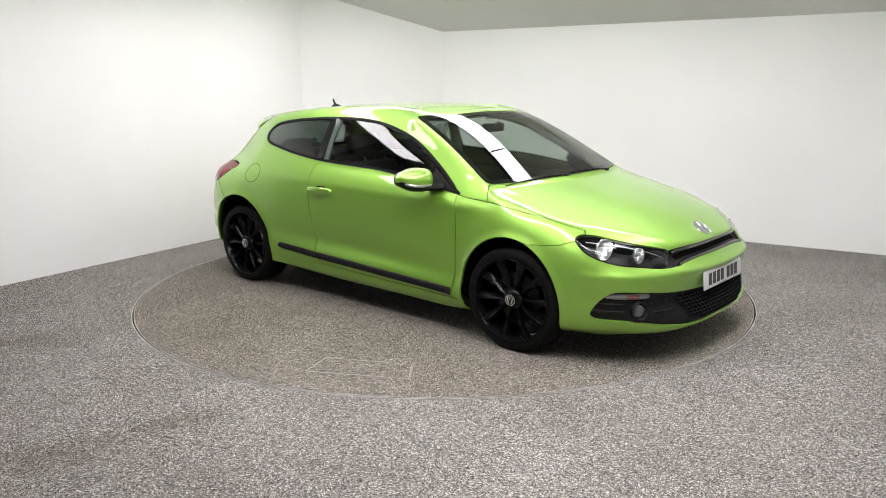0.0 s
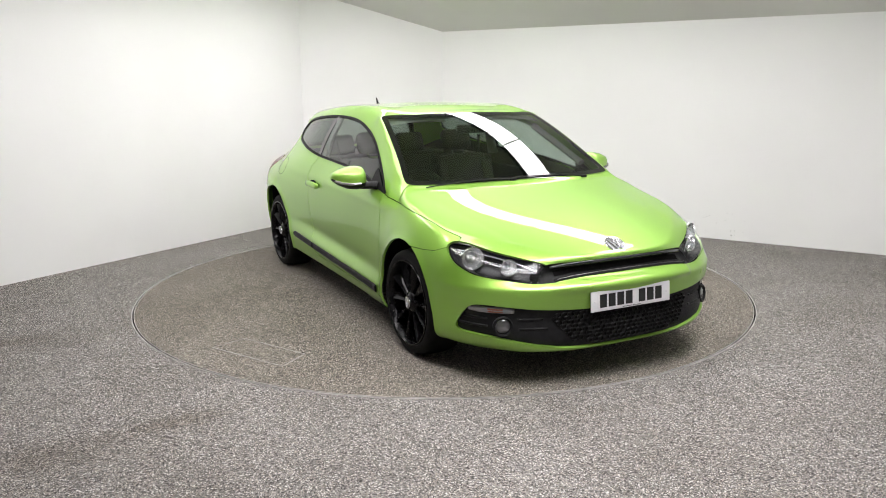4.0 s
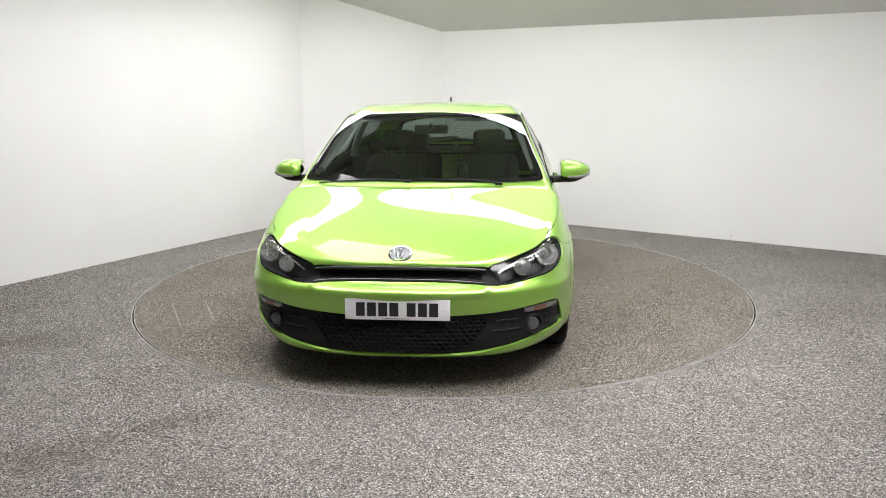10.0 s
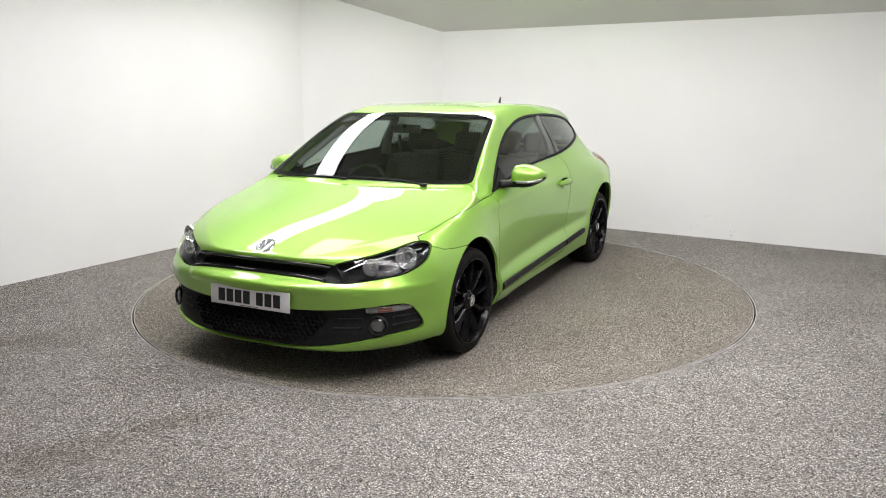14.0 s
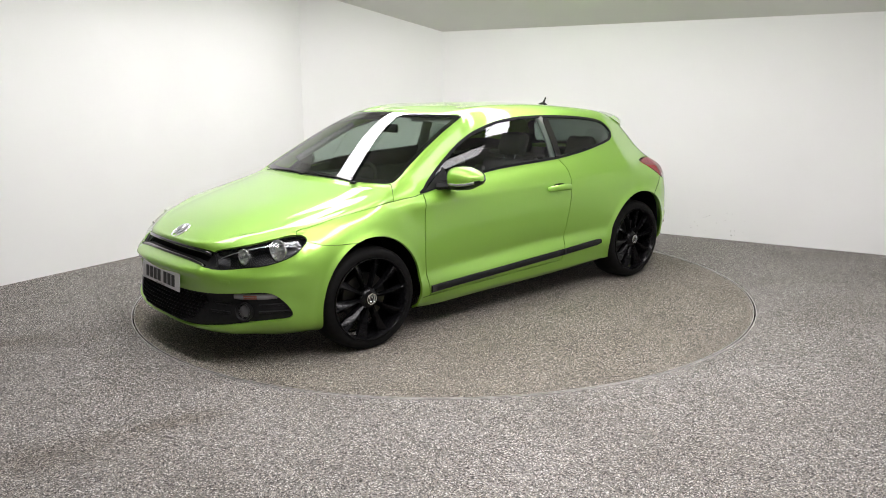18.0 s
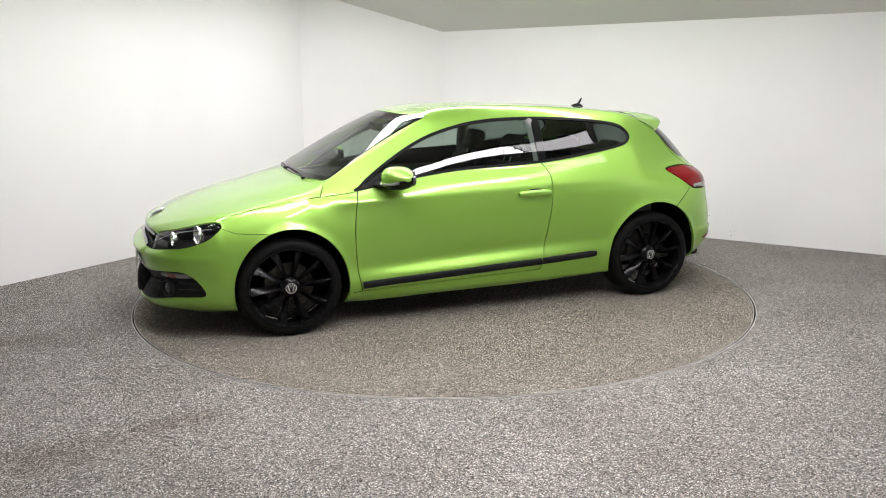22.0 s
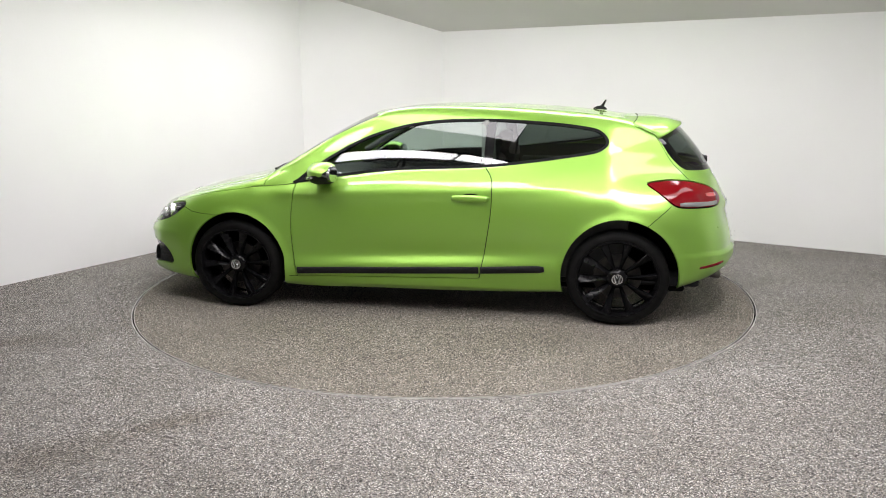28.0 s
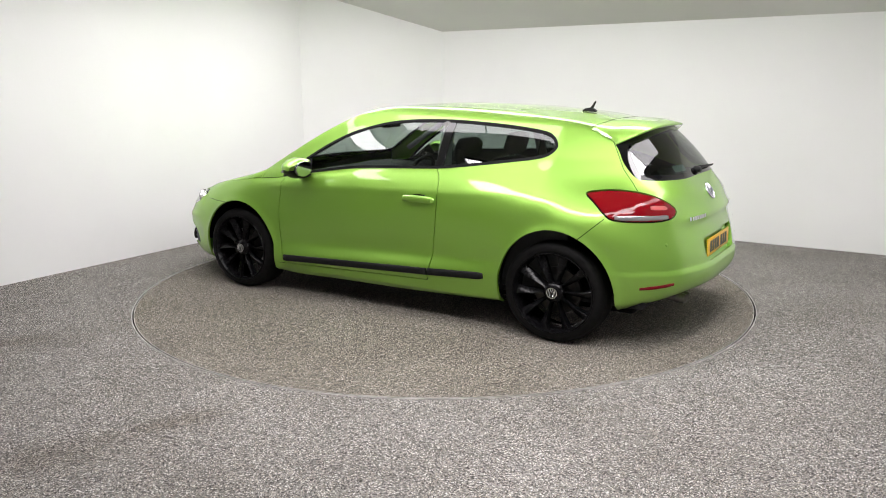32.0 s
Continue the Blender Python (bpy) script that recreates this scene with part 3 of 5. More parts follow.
def flank(x, z):
    """Half width of the body at a length and a height: doors and wings below the windows, leaning glass above."""
    back, x = np.maximum(-1.16 - x, 0), np.maximum(x, -1.16)
    back = np.where(back < .08, back ** 2 / .16, back - .04)
    zs, ys = levels(x), np.stack([w(x) for w in WIDTHS], 1)
    n = zs.shape[1]
    h = np.diff(zs, axis=1)
    m = np.zeros((len(x), n, n))
    r = np.zeros((len(x), n))
    m[:, 0, 0] = m[:, -1, -1] = 1
    slope = np.diff(ys, axis=1) / h
    for i in range(1, n - 1):
        m[:, i, i - 1], m[:, i, i], m[:, i, i + 1] = h[:, i - 1] / 6, (h[:, i - 1] + h[:, i]) / 3, h[:, i] / 6
        r[:, i] = slope[:, i] - slope[:, i - 1]
    c = np.linalg.solve(m, r[:, :, None])[:, :, 0]
    zc = np.clip(z, zs[:, 0], zs[:, -1])
    i = np.clip((zc[:, None] >= zs).sum(1) - 1, 0, n - 2)
    at = np.arange(len(x))
    hh = h[at, i]
    p, q = (zs[at, i + 1] - zc) / hh, (zc - zs[at, i]) / hh
    low = p * ys[at, i] + q * ys[at, i + 1] + ((p ** 3 - p) * c[at, i] + (q ** 3 - q) * c[at, i + 1]) * hh ** 2 / 6
    up = np.maximum(z - zs[:, -1], 0)
    return low - LEAN(x) * up - BARREL(x) * up ** 2 - TAPER(z) * back


WINDOW_TOP = spline((1.0, .9, .745, .60, .44, .28, .06, -.17, -.44, -.65, -.90, -1.10, -1.22, -1.36, -1.50), (.90, .94, 1.02, 1.085, 1.160, 1.222, 1.278, 1.300, 1.305, 1.298, 1.280, 1.255, 1.225, 1.198, 1.163))


def lay_flank():
    """Lays the skin of the flank on its sheet; returns how far each point lies on it."""
    x, z = POINTS[:, 0], POINTS[:, 2]
    rows_all = np.tile(ROW, NU)
    def ease(t):
        t = np.clip(t, 0, 1)
        return t * t * (3 - 2 * t)
    edge = np.minimum(1.505 + (1.174 - z) * .798, 1.69)
    rear = np.maximum(ease((x + 1.33) / .14), ease((z - .77) / .07) * ease((x + edge - .005) / .05))
    w = ease((1.08 - x) / .16) * rear * ease((WINDOW_TOP(x) + .015 - z) / .02) * ease((z - .19) / .02)
    w = np.where((rows_all > .8) & (rows_all < 7.3) & (POINTS[:, 1] > .45), w, 0)
    use = w > 0
    POINTS[use, 1] += w[use] * (flank(x[use], z[use]) - POINTS[use, 1])
    return w


def lay_foot():
    """Folds the skin along the seam over the wing and runs the foot of the screen pillar straight up from it."""
    grid = POINTS.reshape(NU, NV, 3)
    j6, j7 = int(np.argmin(abs(ROW - 6))), int(np.argmin(abs(ROW - 7)))

    def ease(t):
        t = np.clip(t, 0, 1)
        return t * t * (3 - 2 * t)

    for i in range(NU):
        x = grid[i, j6, 0]
        w = ease((x - .86) / .06) * ease((1.18 - x) / .12)
        if w <= 0:
            continue
        move = w * (np.array([x, .817, .844 + .102 * (1.074 - x)]) - grid[i, j6])
        for j in range(j6 - 12, j6 + 1):
            grid[i, j] += move * ease(1 - (j6 - j) / 12)
        a, b = grid[i, j6].copy(), grid[i, j7].copy()
        for j in range(j6 + 1, j7):
            f = (j - j6) / (j7 - j6)
            q = a + (b - a) * f + np.array([0, .55, .83]) * .009 * 4 * f * (1 - f)
            grid[i, j] += w * (q - grid[i, j])


def settle(loose, hold):
    """Lets the loose points of the skin find the evenest sheet between the others; hold keeps them near where they lie."""
    global POINTS
    grid = POINTS.reshape(NU, NV, 3)
    k = loose.reshape(NU, NV, 1).astype(float)

    def bend(g):
        p = np.concatenate([g[1:2] * FLIP, g, g[-2:-1] * FLIP])
        p = np.concatenate([2 * p[:, :1] - p[:, 1:2], p, p[:, -2:-1] * FLIP], axis=1)
        return (p[2:, 1:-1] + p[:-2, 1:-1] + p[1:-1, 2:] + p[1:-1, :-2]) / 4 - g

    def pull(d):
        return k * (bend(bend(d)) + hold * d)

    r = -k * bend(bend(grid))
    x, d = np.zeros_like(grid), r.copy()
    rr = (r * r).sum()
    for _ in range(500):
        q = pull(d)
        a = rr / max((d * q).sum(), 1e-20)
        x += a * d
        r -= a * q
        new_rr = (r * r).sum()
        if new_rr < 1e-12:
            break
        d = r + d * new_rr / rr
        rr = new_rr
    POINTS = (grid + x).reshape(-1, 3)


def fair_lamp(outline, blend=0.04, turn=radians(40)):
    """The headlight glass as one even sheet, seen square on from the front corner."""
    g = np.stack([np.repeat(GIRTH, NV), POINTS[:, 2]], 1)
    d = signed(outline, g)
    rows_all = np.tile(ROW, NU)
    ok = (rows_all > 2.5) & (rows_all < 7)
    c, s = math.cos(turn), math.sin(turn)
    out, along = POINTS[:, 0] * c + POINTS[:, 1] * s, POINTS[:, 1] * c - POINTS[:, 0] * s
    w = np.clip(0.5 - d / blend, 0, 1)
    w = np.where(ok, w * w * (3 - 2 * w), 0)

    def basis(a, z):
        return np.stack([a ** i * z ** j for i, j in ((0, 0), (1, 0), (2, 0), (3, 0), (0, 1), (1, 1), (0, 2), (2, 1))], 1)

    near = ok & (d < 0.01)
    fit = np.linalg.lstsq(basis(along[near], POINTS[near, 2]), out[near], rcond=None)[0]
    use = w > 0
    mid = np.interp(g[use, 0], [.46, .70, .90, 1.06], [.582, .617, .655, .690])
    bulge = .011 * np.clip(1 - ((POINTS[use, 2] - mid) / .062) ** 2, 0, 1)
    push = w[use] * (basis(along[use], POINTS[use, 2]) @ fit - out[use] + bulge)
    POINTS[use, 0] += push * c
    POINTS[use, 1] += push * s


def even(n, m):
    """Powers up to n along, and even powers up to m across."""
    return [(i, j) for i in range(n + 1) for j in range(0, m + 1, 2) if i + j <= max(n, m)]


def full(n, m):
    return [(i, j) for i in range(n + 1) for j in range(m + 1) if i + j <= max(n, m) + 1]


ARCH_FRONT = [(1.275 + 0.352 * math.cos(a), 0.30 + 0.372 * math.sin(a)) for a in np.linspace(0, 2 * math.pi, 64, endpoint=False)]
ARCH_REAR = [(-1.30 + 0.368 * math.cos(a), 0.305 + 0.385 * math.sin(a)) for a in np.linspace(0, 2 * math.pi, 64, endpoint=False)]
WINDOWS = curve_through([(.845, .872), (.50, .925), (.192, .962), (-.12, .977), (-.437, .992), (-.70, 1.02), (-.91, 1.048), (-1.118, 1.079), (-1.188, 1.112), (-1.206, 1.152), (-1.17, 1.20), (-1.099, 1.23),
                         (-.90, 1.258), (-.65, 1.277), (-.44, 1.285), (-.17, 1.281), (.06, 1.257), (.295, 1.199), (.470, 1.126), (.640, 1.030), (.770, .944), (.826, .897)], True, 6)
SCREEN = curve_through([(1.145, -.2), (1.145, 0), (1.137, .22), (1.108, .46), (1.06, .64), (1.022, .728), (.97, .735), (.84, .704), (.60, .655), (.42, .619), (.325, .594), (.335, .54), (.40, .38), (.43, .2), (.437, 0), (.43, -.2)], True, 6)
BACKLIGHT = curve_through([(-.2, .957), (0, .957), (.25, .957), (.48, .960), (.56, .965), (.588, .978), (.565, 1.05), (.527, 1.13), (.505, 1.168), (.44, 1.20), (.2, 1.24), (0, 1.25), (-.2, 1.25)], True, 6)
HOOD = curve_through([(2.066, -.2), (2.068, 0), (2.058, .18), (2.03, .32), (1.955, .47), (1.86, .58), (1.76, .680), (1.66, .752), (1.56, .792), (1.43, .814), (1.29, .821), (1.16, .824)], False, 5).tolist() + [
    (1.085, .825), (1.080, .821), (1.055, .780), (1.030, .735)] + curve_through([(1.064, .645), (1.112, .465), (1.141, .22), (1.149, 0), (1.149, -.2)], False, 4).tolist()
WING_SEAM = [(2.3, .40), (1.712, .40), (1.702, .505), (1.69, .534), (1.66, .5405), (1.55, .5422), (1.30, .5422), (1.00, .5420), (.90, .539), (.84, .5355), (.70, .5355), (.70, .85), (2.3, .85)]
BONNET_REAR = [(2.4, -.2), (2.4, 1.2), (1.10, 1.2), (1.078, .82), (1.050, .772), (1.030, .735)] + HOOD[-17:]
DOOR = curve_through([(.842, .24), (.868, .40), (.876, .60), (.862, .76), (.842, .872)], False, 5).tolist() + [(.80, .899), (.50, .941), (.192, .979), (-.12, .994), (-.435, 1.008)] + curve_through(
    [(-.440, .985), (-.478, .93), (-.488, .86), (-.482, .70), (-.447, .474), (-.415, .30)], False, 5).tolist() + [(-.41, .272)]
HEADLIGHT = curve_through([(1.070, .696), (1.042, .716), (.97, .718), (.90, .710), (.829, .697), (.703, .672), (.576, .649), (.50, .635), (.465, .622), (.480, .585), (.505, .552), (.54, .545), (.62, .553), (.703, .564), (.815, .577), (.913, .598), (.998, .63), (1.047, .667)], True, 5)
GRILLE = curve_through([(-.2, .638), (0, .639), (.2, .637), (.36, .633), (.455, .626), (.50, .612), (.525, .575), (.530, .545), (.46, .544), (.39, .553), (.2, .562), (0, .564), (-.2, .562)], True, 5)
INTAKE = curve_through([(-.2, .394), (0, .394), (.253, .397), (.464, .408), (.689, .429), (.815, .438), (.885, .424), (.942, .375), (.986, .31), (.968, .281), (.88, .273), (.773, .268), (.646, .252), (.5, .230), (.4, .213), (.3, .205), (0, .20), (-.2, .203)], True, 5)
TAILLIGHT = curve_through([(1.215, .900), (1.12, .914), (.998, .918), (.85, .909), (.72, .886), (.62, .842), (.575, .805), (.615, .770), (.70, .760), (.787, .757), (.94, .760), (1.04, .770), (1.10, .802), (1.17, .858)], True, 5)
BUMPER = [(1.30, .650), (1.5, .652), (1.60, .662), (1.70, .70), (1.72, .78), (2.4, .78), (2.4, 0), (1.30, 0)]
REAR_BUMPER = [(-1.30, .50), (-1.455, .648), (-1.585, .762), (-1.68, .80), (-1.80, .60), (-2.4, .60), (-2.4, 0), (-1.30, 0)]


NOSE = [(x + .040 * min(1, max(0, (.50 - y) / .10)) * (x > 1.8), y) for x, y in HOOD]
fair(NOSE, [0, 1], 2, 0.05, even(3, 4), lambda q: np.abs(q[:, 1]) - (0.50 + 0.25 * (1.95 - q[:, 0])), (4.85, 9), lambda p: (p[:, 0] > 1.9) | (np.tile(ROW, NU) > 5.5), 0.0,
     lambda p, d: (d < 0) & (p[:, 0] > 1.24) & (p[:, 0] < 2.04))
fair([(.33, -.2), (.30, .50), (-.4, .52), (-1.0, .51), (-1.36, .46), (-1.40, -.2)], [0, 1], 2, 0.10, even(4, 4), None, (7, 9))
fair([(.72, .34), (.72, .835), (.95, .850), (1.10, .840), (1.30, .812), (1.50, .782), (1.62, .752), (1.70, .70), (1.71, .58), (1.62, .40)], [0, 2], 1, 0.045, full(3, 3), None, (1.8, 6.3))
fair_lamp(HEADLIGHT)
fair(BACKLIGHT, [1, 2], 0, 0.05, [(0, 0), (0, 1), (0, 2), (2, 0), (2, 1), (4, 0)], None, (5.5, 9), lambda p: p[:, 0] < -1.4, 0.02)


def swell(p):
    """Lips round the wheel arches, the edge of the nose and the ledge of the rear bumper."""
    x, z = p[:, 0].copy(), p[:, 2].copy()

    def ease(t):
        t = np.clip(t, 0, 1)
        return t * t * (3 - 2 * t)

    plan = np.stack([(x - 1.25) / .9 ** 2, p[:, 1] / .9 ** 2], 1)
    plan /= np.maximum(np.linalg.norm(plan, axis=1), 1e-6)[:, None]
    push = ease((x - 1.66) / .14) * (.006 * np.exp(-((z - .514) / .022) ** 2) - .018 * np.exp(-((z - .385) / .068) ** 2)) * (z < .60)
    p[:, :2] += plan * push[:, None]
    for cx, cz, rx, rz in ((1.275, .30, .352, .372), (-1.30, .305, .368, .385)):
        d = (np.sqrt(((p[:, 0] - cx) / rx) ** 2 + ((p[:, 2] - cz) / rz) ** 2) - 1) * .36
        up = np.clip(1 - np.maximum(d, 0) / .05, 0, 1)
        p[:, 1] += np.where((p[:, 1] > .55) & (p[:, 2] < .80), .011 * up * up, 0)
    mid = ease((.462 - p[:, 1]) / .04) * ease((x - 1.9) / .1)
    p[:, 0] += .018 * mid * np.exp(-((z - .540) / .042) ** 4)
    rear = np.clip((-1.62 - p[:, 0]) / .10, 0, 1)
    p[:, 0] -= .020 * rear * ease((.62 - p[:, 1]) / .2) * np.exp(-np.abs((z - .742) / np.where(z > .742, .055, .03)) ** 1.5)
    ledge = np.clip((.472 - p[:, 2]) / .012, 0, 1) * np.clip((p[:, 2] - .30) / .10, 0, 1)
    p[:, 0] -= .016 * rear * ledge * ledge * (3 - 2 * ledge)


on_flank = lay_flank()
rows_now = np.tile(ROW, NU)
px, pz = POINTS[:, 0], POINTS[:, 2]
behind = (px < -1.20) & (px > -1.74) & (rows_now > 4.0) & (rows_now < 7.6) & (on_flank < .98) & (pz < 1.28) & (pz > .74)
rail = (px < .98) & (px > -1.30) & (rows_now > 5.9) & (rows_now < 7.55) & (on_flank < .98)
foot = (px < 1.36) & (px > .87) & (rows_now > 4.7) & (rows_now < 7.1) & ((pz > .785) | (on_flank < .98))
on_screen = (signed(SCREEN, POINTS[:, :2]) < .012) & (rows_now > 6.2) & (px > .2)
header = (px < .46) & (px > .16) & (rows_now > 6.9)
settle((behind | rail | foot | header) & ~on_screen, .0002)
px, pz = POINTS[:, 0], POINTS[:, 2]
roof = (px < .60) & (px > -1.42) & (rows_now > 6.3) & (pz > WINDOW_TOP(px) - .01)
seam = (np.abs(signed(HOOD, POINTS[:, :2])) < .055) & (px > .95) & (px < 1.62) & (rows_now > 4.8) & (rows_now < 7.3)
settle((roof | seam) & ~on_screen, .0012)
lay_foot()
fair(SCREEN, [0, 1], 2, 0.03, even(3, 2), None, (6.2, 9), None, 0.030, lambda p, d: d < -0.03)
off_screen = signed(SCREEN, POINTS[:, :2])
settle((off_screen > .003) & (off_screen < .10) & (POINTS[:, 0] > .12) & (POINTS[:, 0] < .93) & (rows_now > 6.1) & (on_flank < .98), .0001)
swell(POINTS)
POINTS[:, 1] += .0035 * np.exp(-((rows_now - 5) / .16) ** 2) * np.clip((px + 1.15) / .3, 0, 1) * np.clip((.98 - px) / .12, 0, 1) * (POINTS[:, 1] > .5)
GRID = POINTS.reshape(NU, NV, 3)
NORMALS = np.cross(np.gradient(GRID, axis=0), np.gradient(GRID, axis=1)).reshape(-1, 3)
NORMALS /= np.maximum(np.linalg.norm(NORMALS, axis=1), 1e-9)[:, None]
if NORMALS[(NU // 2) * NV + NV // 3, 1] < 0:
    NORMALS = -NORMALS


class Skin:
    """The left half as faces with labels, which outlines cut apart."""

    def __init__(self):
        self.p = [tuple(v) for v in POINTS]
        self.n = [tuple(v) for v in NORMALS]
        self.g = [(GIRTH[i], ROW[j]) for i in range(NU) for j in range(NV)]
        self.faces = [(i * NV + j, i * NV + j + 1, (i + 1) * NV + j + 1, (i + 1) * NV + j) for i in range(NU - 1) for j in range(NV - 1)]
        self.label = ["shell"] * len(self.faces)

    def plane(self, kind):
        p, g = np.array(self.p), np.array(self.g)
        if kind == "xz":
            return p[:, [0, 2]]
        if kind == "yz":
            return p[:, [1, 2]]
        if kind == "xy":
            return p[:, [0, 1]]
        if kind == "nose":
            return np.stack([g[:, 0], p[:, 2]], 1)
        if kind == "belt":
            return np.stack([p[:, 0], g[:, 1] * .09], 1)
        return np.stack([GIRTH_END - g[:, 0], p[:, 2]], 1)

    def cut(self, source, result, kind, outline, rows=(0, 9), girth=(0, 99), grow=0.0):
        """Faces of the source labels inside the outline get the result label."""
        f = signed(outline, self.plane(kind)) - grow
        f[np.abs(f) < 1e-5] = 1e-5
        f = list(f)
        made, faces, labels = {}, [], []
        lo, hi = rows
        g0, g1 = girth

        def cross(a, b):
            key = (a, b) if a < b else (b, a)
            if key not in made:
                a, b = key
                t = f[a] / (f[a] - f[b])
                for store in (self.p, self.n, self.g):
                    store.append(tuple(x + (y - x) * t for x, y in zip(store[a], store[b])))
                f.append(0.0)
                made[key] = len(self.p) - 1
            return made[key]

        for face, lab in zip(self.faces, self.label):
            k = face[0]
            if lab not in source or not (lo <= self.g[k][1] <= hi and g0 <= self.g[k][0] <= g1):
                faces.append(face), labels.append(lab)
                continue
            signs = [f[v] < 0 for v in face]
            if not any(signs):
                faces.append(face), labels.append(lab)
            elif all(signs):
                faces.append(face), labels.append(result)
            else:
                a, b = [], []
                n = len(face)
                for i in range(n):
                    v, w = face[i], face[(i + 1) % n]
                    (a if f[v] < 0 else b).append(v)
                    if (f[v] < 0) != (f[w] < 0):
                        c = cross(v, w)
                        a.append(c), b.append(c)
                if len(a) > 2:
                    faces.append(tuple(a)), labels.append(result)
                if len(b) > 2:
                    faces.append(tuple(b)), labels.append(lab)
        self.faces, self.label = faces, labels

    def panel(self, source, result, kind, outline, rows=(0, 9), girth=(0, 99), gap=0.0028):
        """A panel with a narrow gap round it."""
        self.cut(source, "gap_" + result, kind, outline, rows, girth, gap)
        self.cut(("gap_" + result,), result, kind, outline, rows, girth, -gap)


skin = Skin()
skin.cut(("shell",), "none", "xz", ARCH_FRONT, (0, 5))
skin.cut(("shell",), "none", "xz", ARCH_REAR, (0, 5))
skin.cut(("shell",), "window_trim", "xz", WINDOWS, (5.2, 8), (1.2, 4.6), 0.004)
skin.cut(("window_trim",), "side_glass", "xz", WINDOWS, (5.2, 8), (1.2, 4.6), -0.013)
skin.cut(("side_glass",), "pillar", "xz", [(-.425, .8), (-.425, 1.5), (-.50, 1.5), (-.47, .8)])
skin.cut(("side_glass",), "quarter_glass", "xz", [(-.45, .8), (-.45, 1.5), (-2, 1.5), (-2, .8)])
skin.cut(("shell",), "screen_border", "xy", SCREEN, (5.8, 9), (1.0, 3.2))
skin.cut(("screen_border",), "windscreen", "xy", SCREEN, (5.8, 9), (1.0, 3.2), -0.035)
skin.cut(("shell",), "backlight_border", "yz", BACKLIGHT, (5.2, 9), (4.0, 9))
skin.cut(("backlight_border",), "rear_window", "yz", BACKLIGHT, (5.2, 9), (4.0, 9), -0.03)
skin.panel(("shell",), "headlight", "nose", HEADLIGHT, (2, 8), (0, 1.6))
skin.cut(("shell", "gap_headlight"), "grille", "nose", GRILLE, (2, 8), (0, 1.6))
skin.panel(("shell",), "wing_top", "belt", WING_SEAM, (4.85, 9), (0, 3.4), 0.0022)
skin.panel(("wing_top",), "bonnet", "xy", BONNET_REAR, (4.85, 9), (0, 3.4), 0.0024)
for i, (face, lab) in enumerate(zip(skin.faces, skin.label)):
    if lab == "wing_top" or (lab == "gap_wing_top" and skin.p[face[0]][0] < .848):
        skin.label[i] = "shell"
    elif lab == "gap_wing_top":
        skin.label[i] = "gap_bonnet"
skin.cut(("shell",), "intake", "nose", INTAKE, (0, 5), (0, 1.6))
skin.panel(("shell",), "tail_light", "tail", TAILLIGHT, (2, 8), (3.5, 9), 0.0045)
skin.cut(("shell",), "plate_recess", "yz", [(.0, .475), (.27, .475), (.31, .49), (.335, .60), (.32, .625), (.0, .632), (-.1, .632), (-.1, .475)], (1, 7), (4.0, 9))
skin.panel(("shell",), "door", "xz", DOOR, (0, 7.0), (1.2, 4.6))
skin.panel(("shell",), "front_bumper", "xz", BUMPER, (0, 9), (0, 1.9), 0.0015)
skin.cut(("shell",), "rear_bumper", "xz", REAR_BUMPER, (0, 9), (3.8, 9))


def skin_part(label, name, mat, parent, sides="both", sink=0.0, flange=0.014, tag=""):
    """The faces with that label as one mesh, its rim turned inwards; both: one mesh over both halves."""
    fs = [f for f, k in zip(skin.faces, skin.label) if k == label]
    made = []
    for side in ((1, -1),) if sides == "both" else ((1,), (-1,)):
        verts, faces, flat, seen = [], [], [], {}
        for s in side:
            def vert(v, depth=0.0, tone=0, s=s):
                p, n = skin.p[v], skin.n[v]
                middle = abs(p[1]) < 1e-6 and depth == 0.0
                key = (v, 0 if middle else s, depth, tone)
                if key not in seen:
                    seen[key] = len(verts)
                    d = sink + depth
                    verts.append((p[0] - n[0] * d, (p[1] - n[1] * d) * s, p[2] - n[2] * d))
                return seen[key]
            count = {}
            for f in fs:
                q = [vert(v) for v in f]
                faces.append(q if s > 0 else q[::-1])
                for a, b in zip(f, f[1:] + f[:1]):
                    count[(a, b)] = 1
            if flange:
                for a, b in count:
                    if (b, a) not in count and not (abs(skin.p[a][1]) < 1e-6 and abs(skin.p[b][1]) < 1e-6):
                        q = [vert(b, 0.0001, 1), vert(a, 0.0001, 1), vert(a, flange, 1), vert(b, flange, 1)]
                        faces.append(q if s > 0 else q[::-1])
        ob = link_mesh(name, verts, faces, mat, parent, tag, True)
        made.append(ob)
    return made
skin_part("shell", "body_shell", PAINT, car)
skin_part("door", "door", PAINT, car, "each")
skin_part("bonnet", "bonnet", PAINT, car)
skin_part("front_bumper", "front_bumper", PAINT, car)
skin_part("rear_bumper", "rear_bumper", PAINT, car)
for panel_name in ("headlight", "tail_light", "door", "front_bumper"):
    skin_part("gap_" + panel_name, "panel_gap", DARK, car, "each", sink=0.012, flange=0.01)
skin_part("gap_bonnet", "panel_gap", DARK, car, sink=0.008, flange=0.006)
skin_part("window_trim", "window_trim", TRIM, car, "each", -0.002, 0.01)
skin_part("pillar", "pillar_trim", GLOSS_BLACK, car, "each", 0.001, 0.01)
skin_part("side_glass", "side_window", GLASS, car, "each", 0.003, 0)
skin_part("quarter_glass", "quarter_window", DARK_GLASS, car, "each", 0.003, 0)
skin_part("screen_border", "screen_border", FRIT, car, sink=0.002, flange=0.01)
